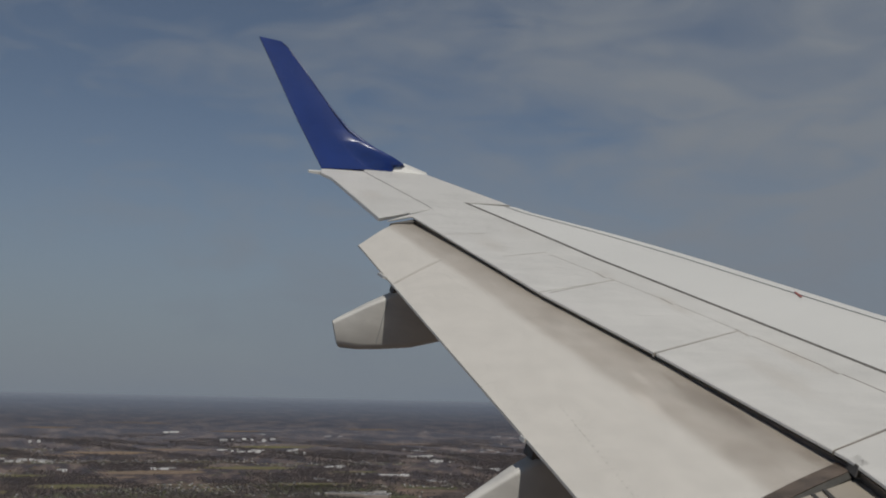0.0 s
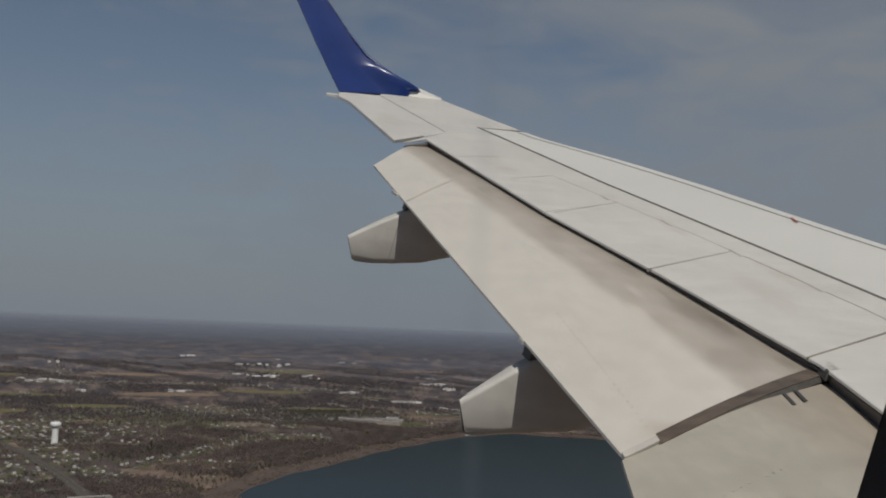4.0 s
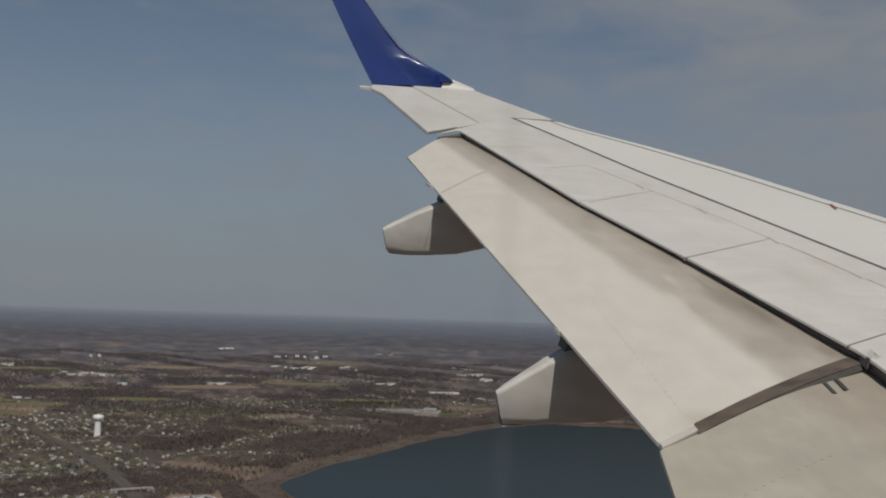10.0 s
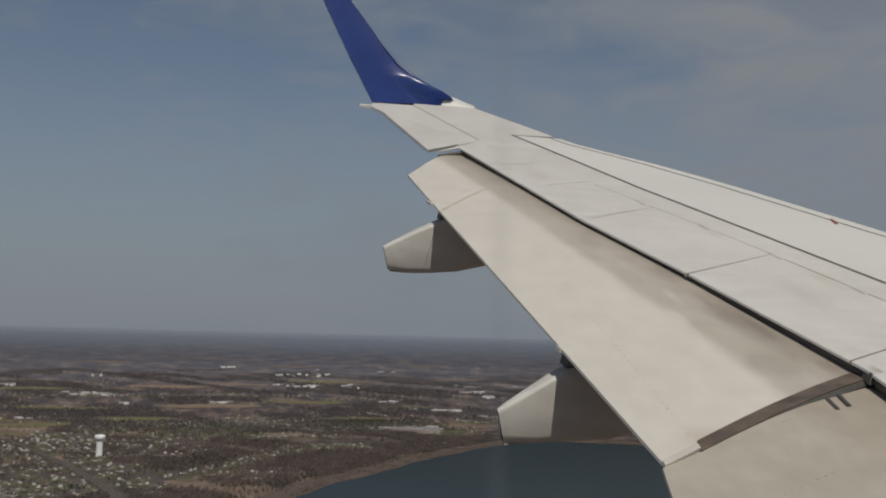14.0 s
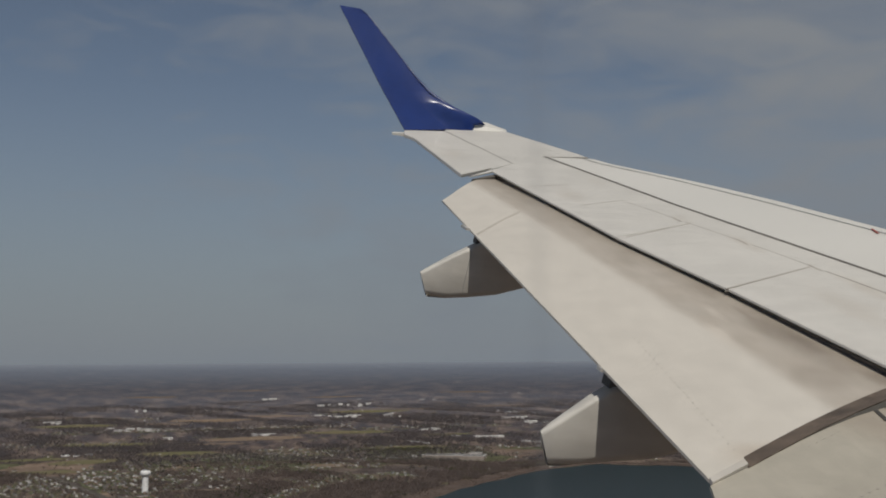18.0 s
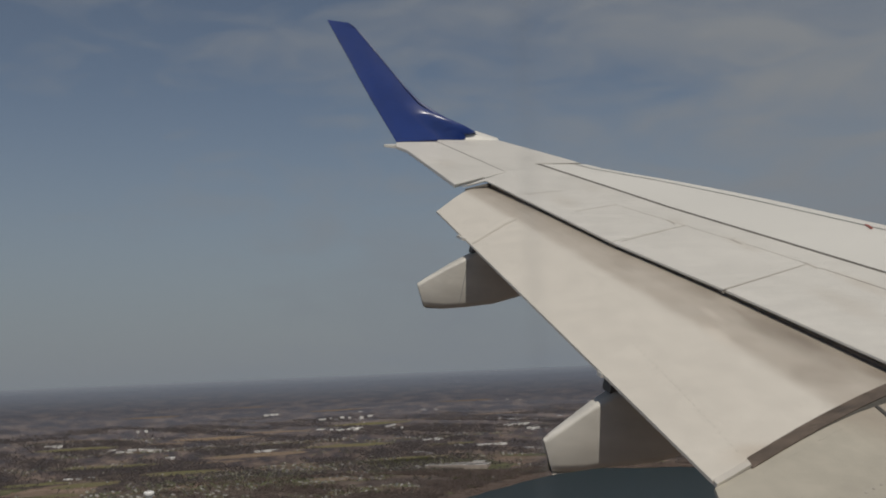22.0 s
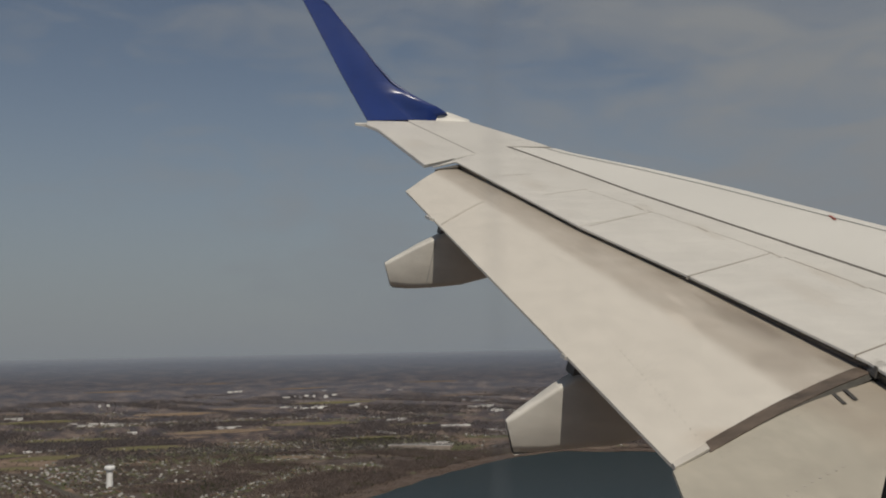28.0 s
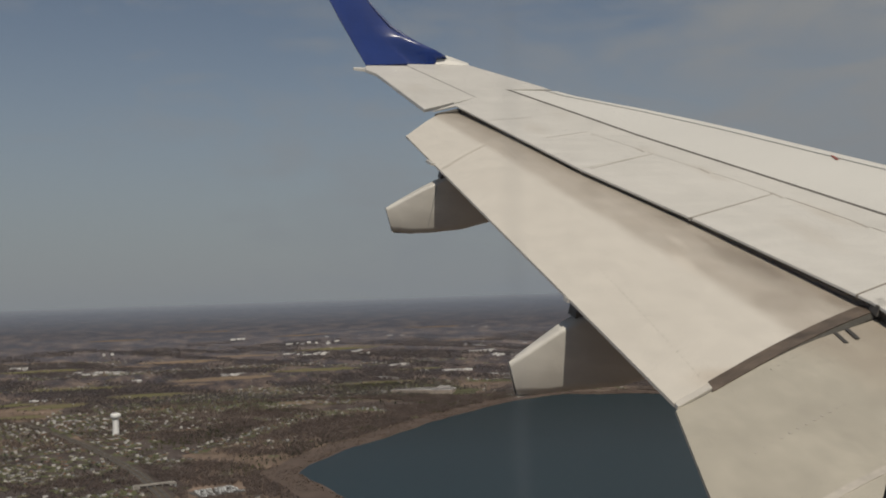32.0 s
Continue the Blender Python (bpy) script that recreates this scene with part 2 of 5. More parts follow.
FLAP_WHITE = material("flap_paint", (0.60, 0.565, 0.505), 0.5, vary=0.045, scale=1.2, stretch=(1, 0.8, 1), bump=0.012, bump_scale=8)
# soot and hydraulic dirt along the front edge of the flap
stained(FLAP_WHITE, (0.982, 0.135, 0.0), -5.79, 0.10, (0.41, 0.365, 0.31), 1.3, 0.9, 0.12)
stained(FLAP_WHITE, (0.982, 0.188, 0.0), -5.09, 0.30, (0.28, 0.24, 0.195), 2.6, 0.75, 0.3)
for px, py, r, a in ((-6.44, 5.70, 0.22, 0.75), (-6.52, 6.25, 0.16, 0.55), (-6.38, 5.15, 0.2, 0.5), (-6.75, 6.9, 0.14, 0.4)):
    smudge(FLAP_WHITE, (px, py, 0.45), r, (1.6, 0.7, 0.6), (0.25, 0.215, 0.175), a)
for px, py, r in ((-6.62, 5.95, 0.10), (-6.72, 5.6, 0.12), (-6.60, 6.5, 0.10)):
    smudge(FLAP_WHITE, (px, py, 0.40), r, (2.2, 0.5, 0.6), (0.62, 0.57, 0.50), 0.6)
smudge(FLAP_WHITE, (-7.05, 4.47, 0.1), 0.12, (0.45, 1.2, 0.4), (0.42, 0.34, 0.26), 0.4)
smudge(FLAP_WHITE, (-6.36, 5.45, 0.45), 0.15, (2.6, 0.55, 0.6), (0.20, 0.17, 0.14), 0.6)
smudge(FLAP_WHITE, (-6.47, 5.9, 0.45), 0.10, (3.0, 0.5, 0.6), (0.22, 0.185, 0.15), 0.55)
for px, py, r, a in ((-6.27, 5.02, 0.15, 0.6), (-6.20, 5.2, 0.16, 0.5), (-6.36, 5.35, 0.34, 0.42), (-6.52, 5.05, 0.22, 0.30)):
    smudge(FLAP_WHITE, (px, py, 0.35), r, (1.5, 1.1, 0.4), (0.21, 0.175, 0.14), a)
streaked(FLAP_WHITE, (1.6, 4.0, 1.0), 0.98, 1.012)
streaked(FLAP_WHITE, (9.0, 6.0, 4.0), 0.95, 1.02, 1.0, 8)
# inboard flap: darker base than the outboard flap, tan towards its front
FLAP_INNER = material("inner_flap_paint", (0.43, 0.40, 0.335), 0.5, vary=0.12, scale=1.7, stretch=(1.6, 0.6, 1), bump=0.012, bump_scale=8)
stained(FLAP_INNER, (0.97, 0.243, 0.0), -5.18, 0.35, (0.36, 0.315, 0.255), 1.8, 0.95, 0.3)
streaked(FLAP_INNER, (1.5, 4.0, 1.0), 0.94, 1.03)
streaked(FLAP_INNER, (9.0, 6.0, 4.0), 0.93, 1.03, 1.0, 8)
FAIRING = material("fairing_paint", (0.62, 0.60, 0.55), 0.45, vary=0.12, scale=2.5, bump=0.02)
streaked(FAIRING, (1.2, 5.0, 7.0), 0.88, 1.04)
# cove paint darkened to stand for the shade inside the gap
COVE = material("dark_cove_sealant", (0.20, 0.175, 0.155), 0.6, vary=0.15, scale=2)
UNDER = material("grey_under_paint", (0.34, 0.34, 0.33), 0.5, vary=0.15, scale=2)
BLUE = material("deep_blue_gloss", (0.010, 0.032, 0.165), 0.5, vary=0.2, scale=2.5, coat=1.0, bump=0.3, bump_scale=9)
BLUE.node_tree.nodes["Principled BSDF"].inputs["Specular IOR Level"].default_value = 0.1
BLUE.node_tree.nodes["Principled BSDF"].inputs["Coat Roughness"].default_value = 0.13
BLUE_EDGE = material("polished_blue_edge", (0.010, 0.032, 0.15), 0.4, vary=0.2, scale=4, coat=1.0, bump=0.25, bump_scale=22)
BLUE_EDGE.node_tree.nodes["Principled BSDF"].inputs["Coat Roughness"].default_value = 0.26
BLUE_EDGE.node_tree.nodes["Principled BSDF"].inputs["Coat IOR"].default_value = 1.9
DARK = material("dark_seal", (0.14, 0.13, 0.115), 0.7, vary=0.3, scale=6)
RUBBER = material("dark_rubber_seal", (0.075, 0.07, 0.06), 0.7, vary=0.35, scale=7)
BAR = material("black_marking_paint", (0.06, 0.055, 0.05), 0.6, vary=0.3, scale=20)
STRIP = material("brown_rub_strip", (0.125, 0.096, 0.074), 0.6, vary=0.45, scale=7)
streaked(STRIP, (3.0, 9.0, 1.0), 0.72, 1.35)
RED = material("faded_red_paint", (0.32, 0.07, 0.05), 0.5, vary=0.2, scale=20)
METAL = material("dull_aluminium", (0.5, 0.5, 0.5), 0.38, 1.0, vary=0.15, scale=8)
CABIN = material("pale_cabin_lining", (0.66, 0.67, 0.70), 0.8, vary=0.1, scale=4)
REVEAL = material("window_reveal_plastic", (0.52, 0.53, 0.58), 0.6, vary=0.1, scale=5)
SKIN = material("white_fuselage_paint", (0.7, 0.7, 0.69), 0.35, vary=0.05, scale=1)


# ---------------------------------------------------------------- mesh helpers
def link_mesh(name, verts, faces, mat, parent=None, label="", smooth=False):
    me = bpy.data.meshes.new(name)
    me.from_pydata([tuple(v) for v in verts], [], faces)
    me.materials.append(mat)
    if smooth:
        me.shade_smooth()
    me.update()
    ob = new(name, me)
    if parent is not None:
        ob.parent = parent
    if label:
        tagged(ob, label)
    return ob


def part(name, bm, mat, parent, label="", smooth=False):
    bmesh.ops.recalc_face_normals(bm, faces=bm.faces)
    me = bpy.data.meshes.new(name)
    bm.to_mesh(me)
    bm.free()
    me.materials.append(mat)
    if smooth:
        me.shade_smooth()
        me.set_sharp_from_angle(angle=radians(38))
    ob = new(name, me)
    ob.parent = parent
    if label:
        tagged(ob, label)
    return ob


def loft(sections, closed=True, caps=True):
    bm = bmesh.new()
    rings = [[bm.verts.new(p) for p in s] for s in sections]
    k = len(sections[0])
    for a, b in zip(rings, rings[1:]):
        for i in range(k if closed else k - 1):
            j = (i + 1) % k
            bm.faces.new((a[i], a[j], b[j], b[i]))
    if caps:
        bm.faces.new(rings[0][::-1])
        bm.faces.new(rings[-1])
    return bm


def bevel(bm, width, segments=2, angle=30):
    edges = [e for e in bm.edges if len(e.link_faces) == 2 and e.calc_face_angle(0) > radians(angle)]
    bmesh.ops.bevel(bm, geom=edges, offset=width, segments=segments, affect='EDGES', clamp_overlap=True)
    return bm


def box(bm, x0, x1, y0, y1, z0, z1):
    v = [bm.verts.new((x, y, z)) for x in (x0, x1) for y in (y0, y1) for z in (z0, z1)]
    for f in ((0, 1, 3, 2), (4, 6, 7, 5), (0, 4, 5, 1), (2, 3, 7, 6), (0, 2, 6, 4), (1, 5, 7, 3)):
        bm.faces.new([v[i] for i in f])
    return bm


# ---------------------------------------------------------------- the aircraft, in its own axes: x forward, y out along the wing
CRAFT = Matrix(((0.98318, 0.02322, 0.18115, 0), (0.02322, 0.96793, -0.25013, 0), (-0.18115, 0.25013, 0.95112, 0), (0, 0, 0, 1)))
CRAFT = Matrix.Translation((0, 0, EYE_HEIGHT)) @ CRAFT @ Matrix.Translation((9.2055, -1.0557, -1.0182))


def top(x, y):
    """Height of the wing's upper surface."""
    return 1.1406 + 0.1963 * x + 0.1141 * y


def flap_top(x, y):
    return 1.2727 + 0.2403 * x + 0.1244 * y


def at(line, y):
    """x on a line of (x, y) points, at y."""
    line = sorted(line, key=lambda p: p[1])
    for (xa, ya), (xb, yb) in zip(line, line[1:]):
        if y <= yb:
            break
    return xa + (xb - xa) * (y - ya) / (yb - ya)


LEAD = [(-6.33, 12.0), (-5.75, 10.1), (-5.32, 9.4), (-4.93, 8.6), (-4.36, 7.18), (-1.66, 1.5)]
SLAT = [(-6.34, 10.39), (-6.06, 9.18), (-5.88, 8.37), (-5.54, 7.17), (-5.21, 5.99), (-4.10, 1.5)]
TRAIL = [(-7.01, 9.54), (-6.69, 7.29), (-6.43, 6.11), (-6.20, 4.87), (-6.30, 1.5)]
HINGE = [(-6.24, 8.45), (-5.78, 7.0), (-5.43, 5.67), (-4.75, 1.5)]

wing = tagged(new("airliner"), "white airliner in flight with lowered flaps and blue winglet", "airliner")
wing.matrix_world = CRAFT


def shrink(poly, d):
    """Moves each side of a polygon inwards by d."""
    area = sum(a[0] * b[1] - b[0] * a[1] for a, b in zip(poly, poly[1:] + poly[:1]))
    s = 1 if area > 0 else -1
    out = []
    for i, p in enumerate(poly):
        a, b = Vector(poly[i - 1]), Vector(poly[(i + 1) % len(poly)])
        p = Vector(p)
        u, v = (p - a).normalized(), (b - p).normalized()
        nu, nv = Vector((-u.y, u.x)) * s, Vector((-v.y, v.x)) * s
        k = nu + nv
        out.append(p + k * (d / max(0.3, 1 + nu.dot(nv))))
    return [tuple(p) for p in out]


def slab(name, poly, mat, thick=0.03, gap=0.004, lift=0.0, label="", surface=top, edge=0.003):
    bm = bmesh.new()
    poly = shrink(poly, gap)
    lo = [bm.verts.new((x, y, surface(x, y) + lift - thick)) for x, y in poly]
    hi = [bm.verts.new((x, y, surface(x, y) + lift)) for x, y in poly]
    bm.faces.new(hi)
    bm.faces.new(lo[::-1])
    for i in range(len(poly)):
        j = (i + 1) % len(poly)
        bm.faces.new((lo[i], lo[j], hi[j], hi[i]))
    bmesh.ops.recalc_face_normals(bm, faces=bm.faces)
    if edge:
        bevel(bm, edge, 1, 40)
    return part(name, bm, mat, wing, label)


def on(line, ya, yb):
    """The points of a line from ya to yb, ends and corners."""
    ys = sorted({ya, yb, *[y for _, y in line if min(ya, yb) < y < max(ya, yb)]}, reverse=ya > yb)
    return [(at(line, y), y) for y in ys]


# skin between slats and spoilers
slab("wing_skin", [(-6.24, 8.47)] + [(-6.63, 8.24)] + on(TRAIL, 8.14, 9.54) + [(-7.26, 9.30), (-6.74, 9.97), (-7.02, 11.86), (-7.0, 12.02), (-6.34, 12.0)]
     + [(-5.93, 10.56), (-5.91, 10.42), (-6.34, 10.40)] + on(SLAT, 10.38, 1.5) + on(HINGE, 1.5, 8.44), WHITE, 0.014, 0.006)
slab("aileron", [(-7.02, 11.86), (-6.74, 10.0), (-7.03, 9.66), (-7.31, 9.37), (-7.43, 11.30), (-7.50, 11.55), (-7.46, 11.84)], WHITE, 0.03, 0.006)
CUTS = [((-6.63, 8.25), (-6.24, 8.46)), ((-6.62, 7.30), (-6.01, 7.72)), ((-6.45, 6.17), (-5.68, 6.64)), ((-6.21, 4.95), (-5.36, 5.40)), ((-6.30, 1.55), (-4.76, 1.55))]
for (ao, ah), (bo, bh) in zip(CUTS, CUTS[1:]):
    slab("spoiler", on(TRAIL, ao[1], bo[1]) + on(HINGE, bh[1], ah[1]), WHITE, 0.016, 0.005, 0.002)


def slat(ya, yb, n=10):
    secs = []
    for i in range(n + 1):
        y = ya + (yb - ya) * i / n
        xs, xl = at(SLAT, y) + 0.011, at(LEAD, y) + 0.075 * min(1.0, (10.36 - y) / 1.3)
        c = xl - xs
        prof = []
        for s in (0.0, 0.3, 0.6, 0.8, 0.9):
            x = xs + c * s
            prof.append((x, y, top(x, y) - 0.004 * s))
        x0 = xs + c * 0.9
        for k in range(1, 7):
            a = k / 6 * math.pi * 0.5
            x = x0 + (xl - x0) * math.sin(a)
            prof.append((x, y, top(x0, y) - 0.004 + (xl - x0) * 0.19 * math.sin(a) - 0.022 * (1 - math.cos(a))))
        prof.append((x0, y, top(x0, y) - 0.13))
        prof.append((xs, y, top(xs, y) - 0.06))
        secs.append(prof)
    return loft(secs)


for ya, yb in ((10.36, 1.52),):
    part("slat", slat(ya, yb, 40), WHITE_SLAT, wing, smooth=True)
# fine seam set back from the leading edge, a dark line on the slats
for ya, yb in ((10.33, 4.3),):
    pts = []
    for i in range(25):
        y = ya + (yb - ya) * i / 24
        pts.append((at(LEAD, y) - 0.15, y))
    poly = pts + [(x - 0.010, y) for x, y in reversed(pts)]
    slab("slat_seam", poly, UNDER, 0.004, 0.0, 0.003, "thin dark seam along the slat", top, 0)
slab("placard", [(-4.670, 7.63), (-4.705, 7.50), (-4.722, 7.505), (-4.687, 7.635)], RED, 0.004, 0.0, 0.006, "small red marking", top, 0)



def seam(pts, width, mat=DARK, name="seam", lift=-0.0006):
    """Sealant laid in a joint of the skin."""
    left, right = [], []
    for i, p in enumerate(pts):
        d = (Vector(pts[min(i + 1, len(pts) - 1)]) - Vector(pts[max(i - 1, 0)])).normalized()
        k = Vector((-d.y, d.x)) * width / 2
        left.append((p[0] + k.x, p[1] + k.y))
        right.append((p[0] - k.x, p[1] - k.y))
    return slab(name, left + right[::-1], mat, 0.02, 0.0, lift, "", top, 0)


GRIME = material("dirty_sealant", (0.24, 0.21, 0.175), 0.7, vary=0.4, scale=9)
SEAL = material("grey_sealant", (0.43, 0.40, 0.355), 0.7, vary=0.35, scale=9)
seam([(x + 0.005, y) for x, y in on(SLAT, 10.38, 1.5)], 0.036, lift=0.002)
seam([(-6.34, 10.395), (-5.90, 10.43)], 0.016, SEAL)
seam([(-7.02, 11.86), (-6.74, 9.99)], 0.016)
seam([(-6.745, 9.975), (-6.99, 9.685)], 0.034, WHITE, "joint_cover", 0.0015)
slab("end_rib", [(-7.22, 9.345), (-7.0, 9.565), (-6.80, 9.63), (-6.80, 9.53), (-6.98, 9.50)], DARK, 0.07, 0.0, -0.03, "dark end rib beside the flap")
for i in range(9):
    ya = 8.4 - i * 0.62
    seam(on(HINGE, ya, ya - 0.5), 0.010 if ya > 6.6 else 0.014, SEAL if ya > 6.6 else GRIME, "hinge_seal", 0.0012)
    yb = ya - 0.56
    seam([(at(HINGE, yb) - 0.02, yb + 0.07), (at(HINGE, yb) - 0.012, yb - 0.07)], 0.02, SEAL, "hinge_cover", 0.003)
for a, b in CUTS[:4]:
    seam([a, b], 0.010, GRIME if a[1] < 5 else SEAL, "seam", 0.0028)
seam([(-6.9, 8.9), (-6.5, 9.05)], 0.007, SEAL, "seam", 0.001)

# body of the wing below the skins
secs = []
for y in (1.5, 3.0, 4.87, 6.1, 7.3, 9.5, 10.4, 12.0):
    xl = at(LEAD, y) - 0.20
    xt = at(TRAIL, min(y, 9.54)) + (0.28 if y < 9.6 else 0.45 if y < 11 else 0.12)
    if y > 9.54:
        xt = -7.02 + 0.1 if y > 11 else -6.72
    d = 0.05 + 0.32 * (12.4 - y) / 10.9
    secs.append([(xl, y, top(xl, y) - 0.045), (xt, y, top(xt, y) - 0.045), (xt, y, top(xt, y) - 0.05 - d * 0.5),
                 ((xl + xt) / 2, y, top((xl + xt) / 2, y) - 0.06 - d), (xl + 0.02, y, top(xl, y) - 0.08 - d * 0.4)])
part("wing_box", loft(secs), UNDER, wing, "grey underside of the wing")
# root of the wing running in under the fuselage
secs = []
for y in (1.62, 1.1, 0.1, -0.4):
    yy = max(y, 1.55)
    xf, xr = at(LEAD, yy) - 0.05, at(TRAIL, yy)
    loop = []
    for k in range(12):
        q = k / 11
        x = xr + (xf - xr) * q
        loop.append((x, y, top(x, yy) - 0.035 - 0.05 * q ** 6))
    for k in range(11, -1, -1):
        q = k / 11
        x = xr + (xf - xr) * q
        loop.append((x, y, top(x, yy) - 0.06 - 0.42 * math.sin(math.pi * (0.06 + 0.88 * q)) ** 0.7))
    secs.append(loop)
part("wing_root", loft(secs), WHITE, wing, smooth=True)
# cove closing the gap ahead of the flap, its shade painted in
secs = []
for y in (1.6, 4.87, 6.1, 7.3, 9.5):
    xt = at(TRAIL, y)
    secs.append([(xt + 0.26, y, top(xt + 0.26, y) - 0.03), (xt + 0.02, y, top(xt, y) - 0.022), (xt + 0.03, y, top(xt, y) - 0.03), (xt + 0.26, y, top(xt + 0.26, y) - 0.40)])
part("cove", loft(secs), COVE, wing, "cove above the flap, painted dark for its shade")


def flap(trail_pts, lead_pts, mat, name, label="", n=14, bulge=0.045):
    """A flap between two chord lines: arched upper face, round nose under the wing, thin trailing edge."""
    (t0, t1), (l0, l1) = trail_pts, lead_pts
    secs = []
    for i in range(n + 1):
        u = i / n
        T = Vector(t0).lerp(Vector(t1), u)
        L = Vector(l0).lerp(Vector(l1), u)
        up, lo = [], []
        for k in range(15):
            s = 1.32 * k / 14
            p = T + (L - T) * s
            z = flap_top(p.x, p.y) + bulge * math.sin(math.pi * min(s, 1.0) ** 1.25) + (0.018 + 0.016 * u + 0.024 * math.sin(math.pi * u)) * min(1.0, max(0.0, s - 0.55) / 0.45) ** 1.5
            if s > 1:
                z -= 0.20 * ((s - 1) / 0.32) ** 2
            up.append((p.x, p.y, z))
            if 0 < k < 14:
                th = 0.012 + 0.11 * math.sin(math.pi * (s / 1.32) ** 0.8) ** 0.8
                lo.append((p.x, p.y, z - th))
            elif k == 0:
                lo.append((p.x, p.y, z - 0.012))
        secs.append(up + lo[::-1])
    ob = part(name, loft(secs), mat, wing, label, smooth=True)
    return ob


flap(((-7.53, 8.84), (-7.315, 4.33)), ((-7.02, 9.62), (-6.14, 4.955)), FLAP_WHITE, "outboard_flap", "dirty white flap stained tan along its front")
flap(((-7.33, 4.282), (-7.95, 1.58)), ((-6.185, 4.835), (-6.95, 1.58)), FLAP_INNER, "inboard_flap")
# recessed strip between the two flaps: a worn brown face above a dark rubber seal
brown, rubber, plate = [], [], []
for k in range(15):
    s = 0.15 + 0.92 * k / 14
    a = Vector((-7.315, 4.335)).lerp(Vector((-6.14, 4.957)), s)
    b = Vector((-7.335, 4.247)).lerp(Vector((-6.185, 4.832)), s)
    a = b + (a - b) * 1.12
    m = a.lerp(b, 0.78)
    z = flap_top(a.x, a.y) + 0.045 * math.sin(math.pi * min(s, 1.0) ** 1.25) + 0.034 * (max(0.0, min(s, 1.0) - 0.55) / 0.45) ** 1.5
    brown.append([(a.x, a.y, z + 0.005), (m.x, m.y, z - 0.010), (m.x, m.y, z - 0.07), (a.x, a.y, z - 0.07)])
    rubber.append([(m.x, m.y, z - 0.016), (b.x, b.y, z - 0.034), (b.x, b.y, z - 0.07), (m.x, m.y, z - 0.07)])
part("rub_strip", loft(brown), STRIP, wing, "worn brown strip between the flaps")
part("rubber_seal", loft(rubber), RUBBER, wing, "dark rubber seal between the flaps")
for k in range(5):
    s = 0.004 + 0.146 * k / 4
    a = Vector((-7.315, 4.335)).lerp(Vector((-6.14, 4.957)), s)
    b = Vector((-7.335, 4.247)).lerp(Vector((-6.185, 4.832)), s)
    a, b = a + (a - b) * 0.02, b.lerp(a, 0.42)
    z = flap_top(a.x, a.y) + 0.045 * math.sin(math.pi * s ** 1.25)
    plate.append([(a.x, a.y, z + 0.002), (b.x, b.y, z + 0.001), (b.x, b.y, z - 0.014), (a.x, a.y, z - 0.014)])
part("flap_end_plate", loft(plate), FLAP_WHITE, wing)
# end bracket where the strip meets the wing
slab("bracket", [(-6.12, 4.92), (-6.19, 4.88), (-6.20, 4.80), (-6.13, 4.82)], DARK, 0.05, 0.0, 0.002, "dark hinge bracket")


def flap_z(x, y):
    return flap_top(x, y) + 0.046


for x, y in ((-6.475, 4.64), (-6.405, 4.67)):
    slab("marking_bar", [(x - 0.009, y - 0.05), (x + 0.010, y - 0.05), (x + 0.022, y + 0.05), (x + 0.003, y + 0.05)], BAR, 0.003, 0.0, 0.0, "dark painted bar", flap_z, 0)


def arch(T, L, s, bulge=0.045):
    p = Vector(T).lerp(Vector(L), s)
    return Vector((p.x, p.y, flap_top(p.x, p.y) + bulge * math.sin(math.pi * min(s, 1.0) ** 1.25) + 0.016 * (max(0.0, s - 0.55) / 0.45) ** 1.5))


def dot_row(places, r=0.0045):
    bm = bmesh.new()
    for p in places:
        ring = [bm.verts.new((p.x + r * math.cos(a), p.y + r * math.sin(a), p.z + 0.0015 + 0.24 * r * math.cos(a) + 0.12 * r * math.sin(a))) for a in [i * math.pi / 3 for i in range(6)]]
        bm.faces.new(ring)
        base = [bm.verts.new(v.co - Vector((0, 0, 0.004))) for v in ring]
        for i in range(6):
            bm.faces.new((base[i], base[(i + 1) % 6], ring[(i + 1) % 6], ring[i]))
    return tagged(part("fastener_row", bm, SEAL, wing, "row of small dark fasteners"), kind="stuff")


def spot(u, s, inner=False):
    if inner:
        return arch(Vector((-7.33, 4.27)).lerp(Vector((-7.95, 1.58)), u), Vector((-6.18, 4.86)).lerp(Vector((-6.95, 1.58)), u), s)
    return arch(Vector((-7.53, 8.84)).lerp(Vector((-7.315, 4.33)), u), Vector((-7.02, 9.62)).lerp(Vector((-6.14, 4.955)), u), s)


dot_row([spot(0.74 + 0.242 * i / 22, 0.248 - 0.098 * i / 22) for i in range(23)], 0.004)
dot_row([spot(0.165, 0.16 + 0.42 * i / 12, True) for i in range(13)], 0.0065)
dot_row([spot(0.022, 0.15 + 0.65 * i / 18, True) for i in range(19)], 0.0035)
JOINT = material("faint_joint", (0.545, 0.505, 0.445), 0.6, vary=0.3, scale=6)
# faint chordwise joints of the flap skin
for u, inner in ((0.235, False), (0.30, True)):
    secs = []
    for k in range(12):
        p = spot(u, 0.02 + 0.9 * k / 11, inner)
        secs.append([(p.x, p.y - 0.016, p.z - 0.0002), (p.x, p.y + 0.016, p.z + 0.0036), (p.x, p.y + 0.016, p.z - 0.01), (p.x, p.y - 0.016, p.z - 0.01)])
    part("flap_joint", loft(secs), JOINT, wing)
